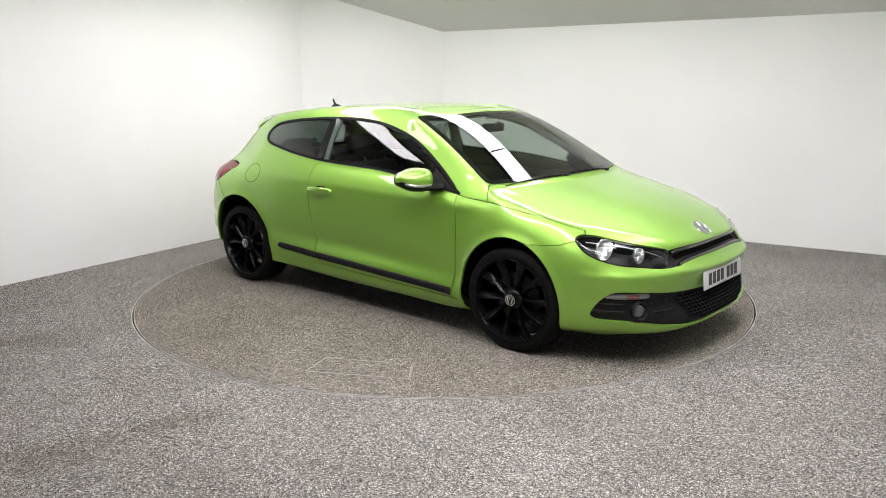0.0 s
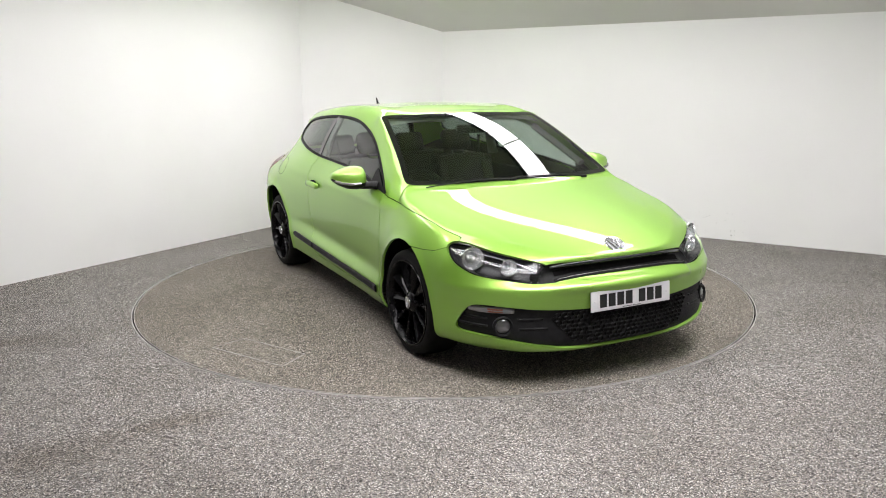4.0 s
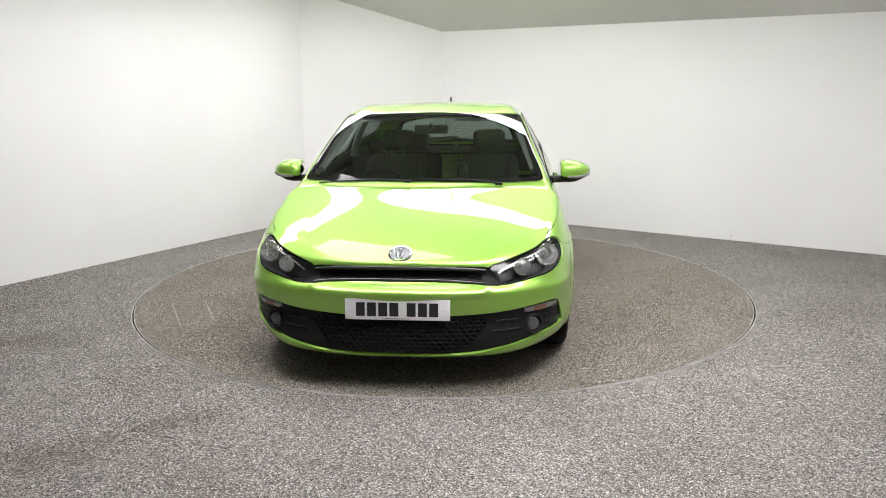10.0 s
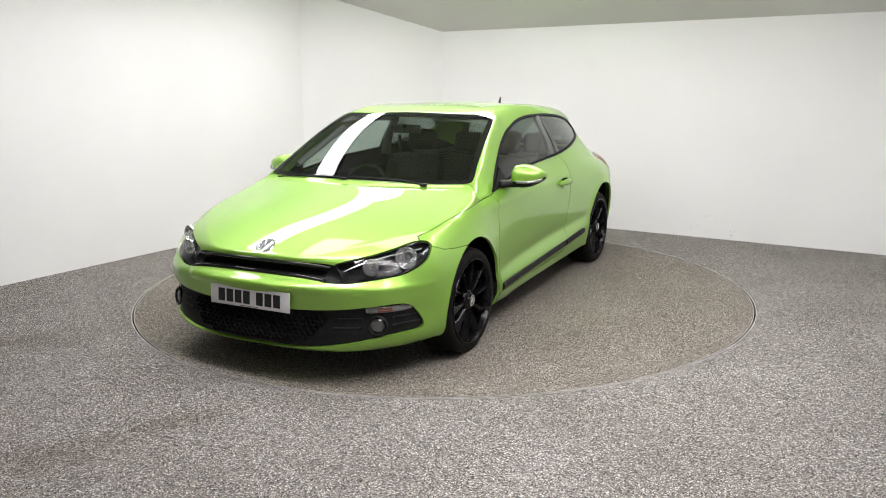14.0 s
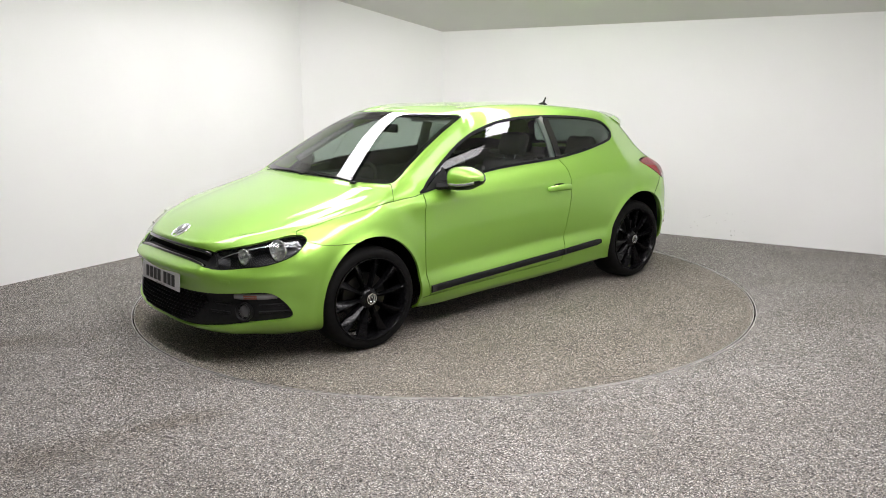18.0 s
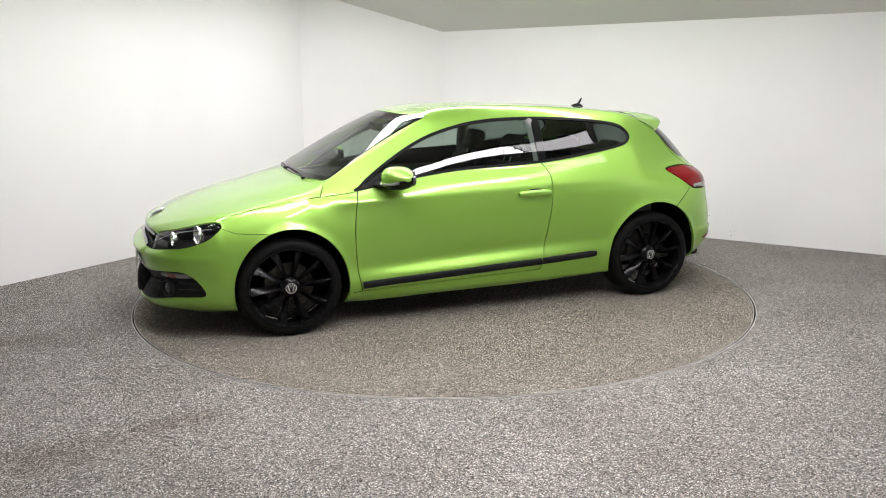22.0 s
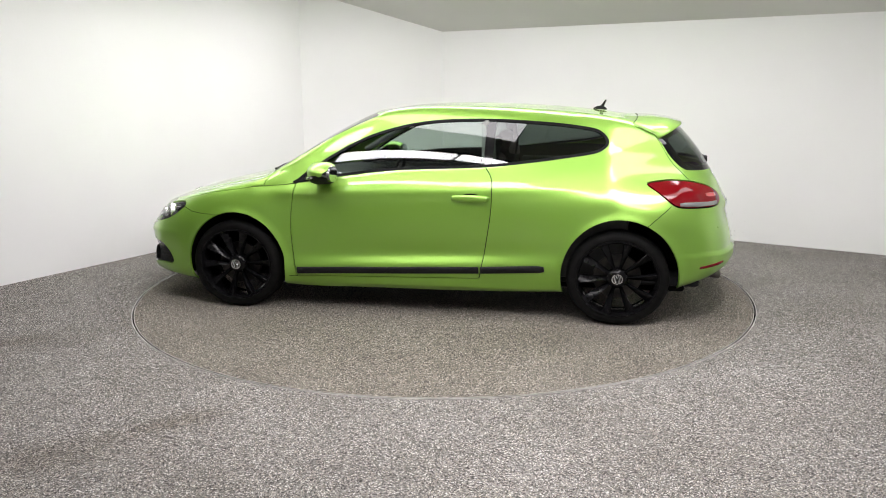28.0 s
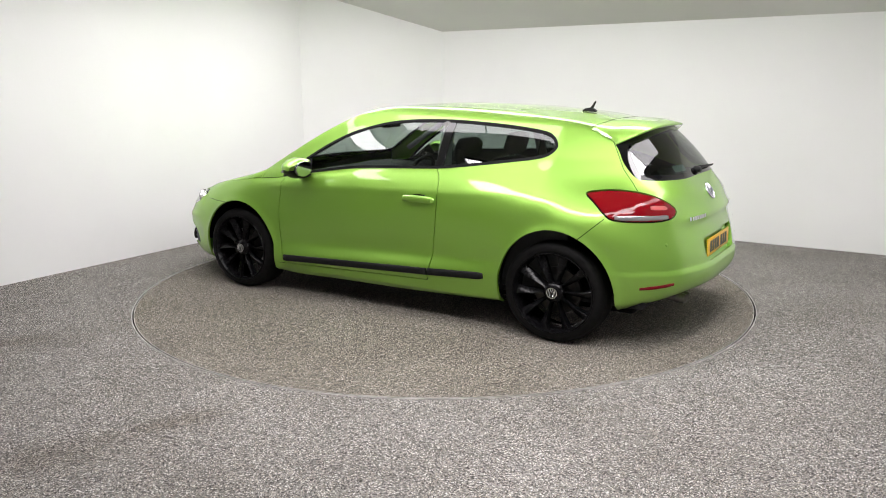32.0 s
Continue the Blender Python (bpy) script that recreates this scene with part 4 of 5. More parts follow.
skin_part("windscreen", "windscreen", SCREEN_GLASS, car, sink=0.002, flange=0)
skin_part("backlight_border", "rear_window_border", FRIT, car, sink=0.002, flange=0.01)
skin_part("rear_window", "rear_window", DARK_GLASS, car, sink=0.002, flange=0)
skin_part("headlight", "headlight", LENS, car, "each", 0.0, 0)
skin_part("grille", "grille", BLACK, car, sink=0.0138, flange=0)
skin_part("intake", "intake", BLACK, car, sink=0.0136, flange=0)
skin_part("plate_recess", "plate_recess", PAINT, car, sink=0.030, flange=-0.0165)
skin_part("tail_light", "tail_light", RED_LENS, car, "each", -0.001, 0.012)

# Wheels: their height is a little under their length, as the whole car's is.
SQUASH, HUB_Z = 0.943, 0.304


def build_wheel():
    """A front left wheel at the origin, its face towards +y."""
    bm = bmesh.new()
    lathe(bm, [(.248, -.20), (.254, -.195), (.241, -.12), (.238, -.03), (.244, -.012), (.256, -.006), (.260, .0), (.258, .004), (.251, .003), (.244, -.010), (.238, -.03)], 72)
    w = part("wheel", bm, SATIN_BLACK, None, "gloss black ten-spoke alloy wheel")
    bm = bmesh.new()
    lathe(bm, [(.252, -.215), (.283, -.222), (.306, -.215), (.318, -.200), (.3225, -.17), (.3225, -.06), (.319, -.032), (.309, -.012), (.292, -.002), (.274, .001), (.262, -.002), (.258, -.010)], 72)
    part("tyre", bm, RUBBER, w)
    # ten blades, narrow at the hub, each with a sharp ridge and a face that falls away behind it
    for k in range(10):
        bm = bmesh.new()
        rows = []
        for r, half, y, lean in ((.030, .008, -.030, 0), (.060, .009, -.026, .001), (.10, .012, -.021, .003), (.15, .017, -.016, .004), (.20, .023, -.013, .003), (.230, .027, -.012, .001), (.247, .029, -.013, 0)):
            rows.append([bm.verts.new((r, y + d, s)) for s, d in ((-half + lean, -.020), (-half * .86 + lean, -.002), (-half * .70 + lean, .001), (half * .2 + lean, -.009), (half + lean, -.026))])
        for a, b in zip(rows, rows[1:]):
            for i in range(4):
                bm.faces.new((a[i], a[i + 1], b[i + 1], b[i]))
        back = [[bm.verts.new((v.co.x, v.co.y - .022, v.co.z)) for v in (r[0], r[-1])] for r in rows]
        for i in range(len(rows) - 1):
            bm.faces.new((rows[i][0], rows[i + 1][0], back[i + 1][0], back[i][0]))
            bm.faces.new((rows[i][-1], back[i][1], back[i + 1][1], rows[i + 1][-1]))
            bm.faces.new((back[i][0], back[i + 1][0], back[i + 1][1], back[i][1]))
        bmesh.ops.rotate(bm, verts=bm.verts, cent=(0, 0, 0), matrix=Matrix.Rotation(2 * math.pi * k / 10 + radians(4), 3, "Y"))
        part("spoke", bm, SATIN_BLACK, w)
    bm = bmesh.new()
    lathe(bm, [(.0, -.008), (.030, -.008), (.0355, -.010), (.038, -.016), (.058, -.024), (.068, -.04), (.068, -.07)], 40)
    part("hub", bm, SATIN_BLACK, w)
    bm = bmesh.new()
    lathe(bm, [(.029, -.0075), (.0295, -.0050), (.0345, -.0050), (.0355, -.0095)], 36)
    for z0, z1, t in ((-.016, .016, .004),):
        tube(bm, [(-.021, -.0060, .019), (-.009, -.0060, -.022), (0, -.0060, .001), (.009, -.0060, -.022), (.021, -.0060, .019)], .0048, 6)
        tube(bm, [(-.010, -.0060, .026), (0, -.0060, .005), (.010, -.0060, .026)], .0045, 6)
    part("centre_cap", bm, CHROME, w, "chrome ring and emblem on the hub cap")
    bm = bmesh.new()
    lathe(bm, [(0, -.0070), (.0295, -.0070), (.0300, -.0078)], 32)
    part("cap_field", bm, GLOSS_BLACK, w)
    for k in range(5):
        a = 2 * math.pi * (k + .25) / 5
        bm = bmesh.new()
        lathe(bm, [(0, .004), (.007, .004), (.0085, 0), (.0085, -.02)], 12, Matrix.Translation((.056 * math.cos(a), -.028, .056 * math.sin(a))))
        part("wheel_bolt", bm, BLACK, w)
    bm = bmesh.new()
    lathe(bm, [(.07, -.085), (.150, -.085), (.152, -.088), (.152, -.105), (.15, -.108), (.07, -.108)], 48)
    part("brake_disc", bm, textured("brake_steel", (.035, .035, .035), (.07, .066, .06), 20, .45, metal=1.0), w, "dull steel brake disc")
    for o in (w, *w.children):
        for v in o.data.vertices:
            v.co.z *= SQUASH
    return w


first = build_wheel()
for x, side in ((1.289, 1), (-1.289, 1), (1.289, -1), (-1.289, -1)):
    y = 0.876 if x > 0 else 0.870
    m = pose(x, y * side, HUB_Z, 0, 0, 0 if side > 0 else 180)
    w = first if (x > 0 and side > 0) else copy_thing(first, m)
    w.parent = car
    w.matrix_basis = m


def wheel_well(x, side):
    bm = bmesh.new()
    n = 20
    ring = [[bm.verts.new((x + .395 * math.cos(a), side * y, .30 + .40 * math.sin(a))) for y in (.868 - .075 * abs(math.cos(a)) ** 3, .52)] for a in np.linspace(-.1, math.pi + .1, n)]
    for a, b in zip(ring, ring[1:]):
        bm.faces.new((a[0], a[1], b[1], b[0]))
    bm.faces.new([r[1] for r in ring])
    part("wheel_well", bm, DARK, car, "black wheel arch liner", smooth=False)


for x in (1.275, -1.30):
    for side in (1, -1):
        wheel_well(x, side)
bm = bmesh.new()
box(bm, -1.72, 1.78, -.66, .66, .185, .25, .02)
part("underbody", bm, DARK, car, "dark underbody tray")


# ---- finding places on the skin ----
ROWS_ALL = np.tile(ROW, NU)


def nearest(plane, target, keep):
    d = ((plane - np.array(target)) ** 2).sum(1)
    d[~keep] = 9e9
    k = int(np.argmin(d))
    return POINTS[k], NORMALS[k]


def on_side(x, z, side=1, lift=0.0):
    """The place on the flank at x and z, and its outward normal."""
    p, n = nearest(POINTS[:, [0, 2]], (x, z), (ROWS_ALL < 7.4) & (NORMALS[:, 1] > 0.25))
    y = p[1] - (n[0] * (x - p[0]) + n[2] * (z - p[2])) / n[1]
    return Vector(((x + n[0] * lift), (y + n[1] * lift) * side, z + n[2] * lift)), Vector((n[0], n[1] * side, n[2]))


def on_end(y, z, front=True, lift=0.0):
    """The place on the nose or the tail at y and z."""
    s = 1 if y >= 0 else -1
    p, n = nearest(POINTS[:, [1, 2]], (abs(y), z), (POINTS[:, 0] > 1.3 if front else POINTS[:, 0] < -1.4) & (np.abs(NORMALS[:, 0]) > 0.2) & (ROWS_ALL > 0.6))
    x = p[0] - (n[1] * (abs(y) - p[1]) + n[2] * (z - p[2])) / n[0]
    return Vector((x + n[0] * lift, y + n[1] * lift * s, z + n[2] * lift)), Vector((n[0], n[1] * s, n[2]))


def on_top(x, y, lift=0.0):
    """The place on the bonnet, screens or roof at x and y."""
    s = 1 if y >= 0 else -1
    p, n = nearest(POINTS[:, [0, 1]], (x, abs(y)), (ROWS_ALL > 4.5) & (NORMALS[:, 2] > 0.25))
    z = p[2] - (n[0] * (x - p[0]) + n[1] * (abs(y) - p[1])) / n[2]
    return Vector((x + n[0] * lift, y + n[1] * lift * s, z + n[2] * lift)), Vector((n[0], n[1] * s, n[2]))


def facing(p, n, up=Vector((0, 0, 1))):
    """A pose at p whose z axis is n and whose y axis points as far up as it can."""
    z = n.normalized()
    x = up.cross(z).normalized()
    y = z.cross(x)
    m = Matrix((x, y, z)).transposed().to_4x4()
    m.translation = p
    return m


def ribbon(name, places, width, mat, parent, label="", lift=0.0008):
    """A narrow strip along places on the skin: pairs of point and normal."""
    verts, faces = [], []
    for i, (p, n) in enumerate(places):
        d = (places[min(i + 1, len(places) - 1)][0] - places[max(i - 1, 0)][0]).normalized()
        s = n.cross(d).normalized() * width / 2
        verts += [p - s - n * 0.001, p - s + n * lift, p + s + n * lift, p + s - n * 0.001]
        if i:
            k = 4 * i
            faces += [(k - 4 + j, k - 3 + j, k + 1 + j, k + j) for j in range(3)]
    return link_mesh(name, verts, faces, mat, parent, label)


def moulding(name, places, height, depth, mat, parent, label="", ends=(1, 1)):
    """A rounded rubbing strip along places on the skin."""
    verts, faces = [], []
    m = len(places)
    ring = [(-.5, -.002), (-.5, .45), (-.34, .9), (0, 1.0), (.34, .9), (.5, .45), (.5, -.002)]
    for i, (p, n) in enumerate(places):
        d = (places[min(i + 1, m - 1)][0] - places[max(i - 1, 0)][0]).normalized()
        s = n.cross(d).normalized()
        f = min(1.0, .72 + .14 * min(i if ends[0] else 9, m - 1 - i if ends[1] else 9))
        verts += [p + s * a * height * f + n * depth * b for a, b in ring]
        if i:
            k = 7 * i
            faces += [(k - 7 + j, k - 6 + j, k + 1 + j, k + j) for j in range(6)]
    faces += [tuple(range(7)), tuple(range(7 * m - 1, 7 * m - 8, -1))]
    return link_mesh(name, verts, faces, mat, parent, label, True)


# ---- nose ----
def plate(x_front, y_mid, z_mid, tilt, mat, back, label):
    """A number plate with its marks as plain bars."""
    bm = bmesh.new()
    box(bm, -.26, .26, -.0525, .0525, -.004, .004, .003)
    pl = part("number_plate", bm, mat, car, label)
    m = Matrix.Translation((x_front, y_mid, z_mid)) @ pose(0, 0, 0, 0, 0, 0 if not back else 180) @ Matrix(((0, 0, 1, 0), (1, 0, 0, 0), (0, 1, 0, 0), (0, 0, 0, 1))) @ pose(0, 0, 0, -tilt, 0, 0)
    pl.matrix_basis = m
    x = -.205
    for i in range(7):
        w = .044
        bm = bmesh.new()
        box(bm, x, x + w, -.034, .034, .0038, .0049)
        part("plate_bar", bm, INK, pl, smooth=False)
        x += w + .0115 + (.030 if i == 3 else 0)
    bm = bmesh.new()
    box(bm, -.06, .06, -.047, -.0445, .0038, .0047)
    part("maker_bar", bm, INK, pl, smooth=False)
    for sx in (-.235, .235):
        bm = bmesh.new()
        lathe(bm, [(0, .0075), (.004, .007), (.006, .004)], 14, Matrix.Rotation(radians(90), 4, "X") @ pose(0, 0, 0))
        sc = part("plate_screw", bm, PLATE_WHITE if not back else mat, pl)
        sc.matrix_basis = pose(sx, 0, 0)
    return pl


p, n = on_end(0, .43)
plate(p.x + .012, 0, .437, 4, PLATE_WHITE, False, "white front number plate with black marks")


BADGE_FIELD = material("badge_field", (.25, .26, .27), .38, .4)


def emblem(m, r, parent, name="badge"):
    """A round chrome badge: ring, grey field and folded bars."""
    bm = bmesh.new()
    lathe(bm, [(r, 0), (r, .004), (r * .96, .007), (r * .84, .0075), (r * .80, .004), (0, .0035)], 48, Matrix.Rotation(radians(90), 4, "X"))
    b = part(name, bm, CHROME, parent, "round chrome badge")
    b.matrix_basis = m
    bm = bmesh.new()
    for pts in ([(-.52, .56), (-.2, -.62), (0, -.05), (.2, -.62), (.52, .56)], [(-.26, .74), (0, .16), (.26, .74)]):
        tube(bm, [(x * r, y * r, .0055) for x, y in pts], r * .085, 6, 0.7)
    part("badge_bars", bm, CHROME, b)
    bm = bmesh.new()
    lathe(bm, [(0, .0040), (r * .79, .0040)], 40, Matrix.Rotation(radians(90), 4, "X"))
    part("badge_field", bm, BADGE_FIELD, b)
    return b


p, n = on_top(2.025, 0)
emblem(facing(p, (n + Vector((.60, 0, .80))).normalized()), .062, car)


REFLECTOR = material("lamp_reflector", (.93, .93, .93), .22, 1.0)


def lamp_bowl(parent, p, r, lean, name):
    bm = bmesh.new()
    turn = Matrix.Translation(p) @ pose(0, 0, 0, 0, 0, -90 + lean)
    lathe(bm, [(r * 1.06, -.004), (r * 1.06, .004), (r, .004), (r * .97, -.003), (r * .84, -.022), (r * .6, -.038), (r * .22, -.046), (0, -.046)], 24, turn)
    part(name, bm, REFLECTOR, parent, "bright faceted reflector bowl", smooth=False)
    bm = bmesh.new()
    lathe(bm, [(0, .0), (r * .16, -.004), (r * .24, -.02), (r * .24, -.034)], 20, turn)
    part("bulb_cap", bm, SILVER, parent)


HOUSING = material("lamp_housing", (.020, .020, .021), .40, specular=.4)
lenses = [o for o in car.children if o.name.startswith("headlight")]
for ob, side in zip(lenses, (1, -1)):
    tagged(ob, "clear headlight lens over a black housing")
for side in (1, -1):
    lens = lenses[0 if side > 0 else 1]
    p, n = on_end(side * .752, .664)
    lamp_bowl(lens, p - n * .026 - Vector((.006, 0, 0)), .056, side * 16, "main_lamp")
    p, n = on_end(side * .618, .628)
    lamp_bowl(lens, p - n * .026, .042, side * 10, "inner_lamp")
    brow = [on_end(side * y, z, True, -.016) for y, z in curve_through([(.50, .606), (.56, .636), (.64, .664), (.72, .684), (.79, .694)], False, 5)]
    ribbon("lamp_brow", brow, .004, SILVER, lens, "thin bright line along the lamp")
for label, sink in (("headlight", .085),):
    for ob, lens in zip(skin_part(label, "housing", HOUSING, car, "each", sink, -.070, "black lamp housing"), lenses):
        ob.parent = lens


def honeycomb():
    """The moulded mesh of the lower intake: flat six-sided cells."""
    verts, faces = [], []
    w, h = .034, .0245
    inside = [(-.445, .395), (.445, .395), (.43, .342), (.39, .272), (.32, .241), (.2, .228), (-.2, .228), (-.32, .241), (-.39, .272), (-.43, .342)]
    rows = int(.19 / (h * .78)) + 1
    for r in range(rows):
        z = .222 + r * h * .78
        for c in range(-15, 16):
            y = c * w + (w / 2 if r % 2 else 0)
            if signed(inside, np.array([[y, z]]))[0] > -.006:
                continue
            p, n = on_end(y, max(z, .205))
            base = len(verts)
            for scale, back in ((1.0, .004), (.82, .002), (.78, .026)):
                for k in range(6):
                    a = math.pi / 3 * k + math.pi / 6
                    yy, zz = y + math.cos(a) * w / 2 / .866 * scale, z + math.sin(a) * h / 1.53 * scale
                    verts.append((p.x - back - (yy - y) * (n.y / max(n.x, .3)), yy, zz))
            for a in (0, 6):
                for k in range(6):
                    faces.append((base + a + k, base + a + (k + 1) % 6, base + a + 6 + (k + 1) % 6, base + a + 6 + k))
    return link_mesh("grille_mesh", verts, faces, BLACK, car, "black honeycomb lower grille")


honeycomb()


FOG_LENS = material("fog_lens", (.12, .12, .125), .08, .6, .8)


def front_trim():
    # upper slot: two glossy blades, a near-black strip as the shade between them
    for z0, name in ((.628, "grille_blade"), (.572, "grille_blade")):
        places = []
        for y in np.linspace(-.43, .43, 41):
            zz = z0 - .018 * (abs(y) / .43) ** 3
            places.append(on_end(y, zz, True, -.004))
        moulding(name, places, .020, .012, GLOSS_BLACK, car, "gloss black grille blade")
    places = [on_end(y, .600 - .016 * (abs(y) / .42) ** 3, True, -.010) for y in np.linspace(-.41, .41, 31)]
    ribbon("grille_slot", places, .030, DARK, car, "near-black strip for the shade in the upper grille slot")
    for side in (1, -1):
        # fog lamp, lamp strip and ribs of the outer intake
        p, n = on_end(side * .675, .328)
        m = facing(p - n * .012, (n + Vector((.5, 0, 0))).normalized())
        bm = bmesh.new()
        lathe(bm, [(.050, -.02), (.052, .010), (.046, .014), (.041, .008), (.039, -.006)], 36, Matrix.Rotation(radians(90), 4, "X"))
        fog = part("fog_lamp", bm, BLACK, car, "round fog lamp in a black bezel")
        fog.matrix_basis = m
        bm = bmesh.new()
        lathe(bm, [(.039, .0), (.034, .006), (.02, .010), (0, .0115)], 32, Matrix.Rotation(radians(90), 4, "X"))
        part("fog_lens", bm, FOG_LENS, fog, "clear fog lamp lens")
        for zo, y0, y1 in ((.362, .735, .83), (.322, .735, .84), (.362, .49, .61), (.318, .47, .61)):
            places = [on_end(side * y, zo, True, -.017) for y in np.linspace(y0, y1, 9)]
            moulding("intake_rib", places, .014, .010, BLACK, car)
        places = [on_end(side * y, .403 + (y - .65) * .03, True, -.017) for y in np.linspace(.625, .80, 14)]
        lampbar = moulding("indicator_lamp", places, .036, .012, CLEAR_LENS, car, "clear side lamp strip over the fog lamp")
        places = [on_end(side * y, .404 + (y - .65) * .03, True, -.006) for y in np.linspace(.675, .735, 7)]
        ribbon("amber_bulb", places, .022, AMBER, lampbar, "amber bulb behind the lens")
        # washer cover in the bumper below the headlight
        bm = bmesh.new()
        p, n = on_end(side * .60, .487)
        box(bm, -.032, .032, -.011, .011, -.001, .0012, .001)
        wash = part("washer_cover", bm, PAINT, car)
        wash.matrix_basis = facing(p, n)


front_trim()

# ---- flanks ----
for side in (1, -1):
    def run(x0, x1, z0, z1, k, lift=0.0, side=side):
        return [on_side(x, z0 + (z1 - z0) * i / (k - 1), side, lift) for i, x in enumerate(np.linspace(x0, x1, k))]
    moulding("rubbing_strip", run(.838, -.408, .281, .330, 26), .046, .014, BLACK, car, "black rubbing strip along the door", (0, 0))
    moulding("rubbing_strip", run(-.418, -.830, .3305, .354, 24), .046, .014, BLACK, car, "black rubbing strip end behind the door", (0, 1))
    ribbon("sill_seam", run(.90, .84, .238, .240, 4), .003, DARK, car)
    # handle: a grip, a scoop, and a near-black pad for the recess's shade
    p, n = on_side(-.352, .790, side)
    m = facing(p, n)
    bm = bmesh.new()
    prism(bm, [(.052 * math.cos(a), .013 * math.sin(a)) for a in np.linspace(0, 2 * math.pi, 24, endpoint=False)], -.002, .010, "z", .002)
    cup = part("handle_recess", bm, DARK, car, "dark pad standing for the shade in the hand recess")
    cup.matrix_basis = m @ pose(.004, .025, 0)
    bm = bmesh.new()
    s = 1 if side > 0 else -1
    pts = [(-.118, .0, .006), (-.112, .001, .016), (-.06, .004, .027), (0, .005, .031), (.06, .004, .029), (.105, .001, .020), (.118, 0, .006)]
    tube(bm, pts, [.010, .016, .018, .019, .0195, .018, .012], 14, .62)
    for v in bm.verts:
        v.co.y *= 1.15
    handle = part("door_handle", bm, PAINT, car, "body-coloured pull handle")
    handle.matrix_basis = m @ pose(0, .004, 0)
    bm = bmesh.new()
    lathe(bm, [(0, .0022), (.018, .0018), (.030, .0006)], 26, Matrix.Diagonal((1.25, .52, 1, 1)) @ Matrix.Rotation(radians(90), 4, "X"))
    scoop = part("handle_scoop", bm, PAINT, car)
    scoop.matrix_basis = m @ pose(0, -.026, .004)


MIRROR_GLASS = material("mirror_glass", (.22, .23, .24), .04, 1.0)


def mirror(side):
    """A door mirror: black foot, green cap, lamp strip and glass."""
    secs = []
    for i, (yy, fx, rx, z0, z1) in enumerate(((.862, .690, .540, .895, 1.000), (.878, .712, .522, .880, 1.020), (.915, .716, .515, .876, 1.024), (.965, .706, .520, .882, 1.018), (1.015, .682, .532, .905, 1.000), (1.045, .648, .548, .928, .982), (1.058, .610, .570, .942, .965))):
        ring = []
        for k in range(20):
            a = 2 * math.pi * k / 20
            c, s = math.cos(a), math.sin(a)
            x = (fx + rx) / 2 + (fx - rx) / 2 * math.copysign(abs(c) ** .75, c)
            z = (z0 + z1) / 2 + (z1 - z0) / 2 * math.copysign(abs(s) ** .8, s)
            ring.append((x, yy * side, z))
        secs.append(ring)
    for name, keep, mat, lab in (("mirror_cap", lambda s: s > -.42, PAINT, "green mirror cap"), ("mirror_base", lambda s: s <= -.42, BLACK, "black lower half of the mirror")):
        v2, f2 = [p for r in secs for p in r], []
        for i in range(len(secs) - 1):
            for k in range(20):
                a = 2 * math.pi * (k + .5) / 20
                if keep(math.sin(a)) and not (math.cos(a) < -.75):
                    f2.append((20 * i + k, 20 * i + (k + 1) % 20, 20 * i + 20 + (k + 1) % 20, 20 * i + 20 + k))
        if name == "mirror_cap":
            f2.append(tuple(range(120, 140)))
            cap = link_mesh("door_mirror", v2, f2, mat, car, "door mirror with a green cap and black foot", True)
        else:
            link_mesh(name, v2, f2, mat, cap, lab, True)
    bm = bmesh.new()
    tube(bm, [(.70, side * .78, .900), (.67, side * .815, .902), (.63, side * .87, .898), (.615, side * .93, .905)], [.060, .052, .050, .045], 14, .45)
    part("mirror_foot", bm, BLACK, cap)
    bm = bmesh.new()
    lathe(bm, [(0, 0), (.076, 0), (.078, .003), (.078, .02)], 32, Matrix.Diagonal((1, 1, .66, 1)))
    for v in bm.verts:
        v.co = Vector((v.co.y, v.co.x, v.co.z))
    gl = part("mirror_glass", bm, MIRROR_GLASS, cap, "mirror glass")
    gl.matrix_basis = pose(.530, side * .955, .950)
    bm = bmesh.new()
    tube(bm, [(.716, side * .905, .921), (.708, side * .965, .919), (.684, side * 1.015, .925), (.645, side * 1.048, .935)], .0085, 8)
    part("mirror_indicator", bm, CLEAR_LENS, cap, "clear indicator strip")
    # black corner piece of the side window
    tri = [(.835, .876), (.60, .912), (.63, 1.005)]
    verts = [on_side(x, z, side, .0035)[0] for x, z in tri + [(.72, .897), (.73, .944), (.615, .955)]]
    link_mesh("mirror_corner", [verts[0], verts[3], verts[1], verts[5], verts[2], verts[4]], [(0, 1, 5), (1, 2, 3), (1, 3, 5), (3, 4, 5)], BLACK, cap, "black corner piece behind the mirror")


mirror(1)
mirror(-1)

# fuel flap on the right rear wing: a round lid with a fine gap
circle = [on_side(-1.15 + .088 * math.cos(a), .862 + .066 * math.sin(a), -1) for a in np.linspace(0, 2 * math.pi, 41)]
ribbon("fuel_flap_gap", circle, .003, DARK, car, "fine round gap of the fuel flap")

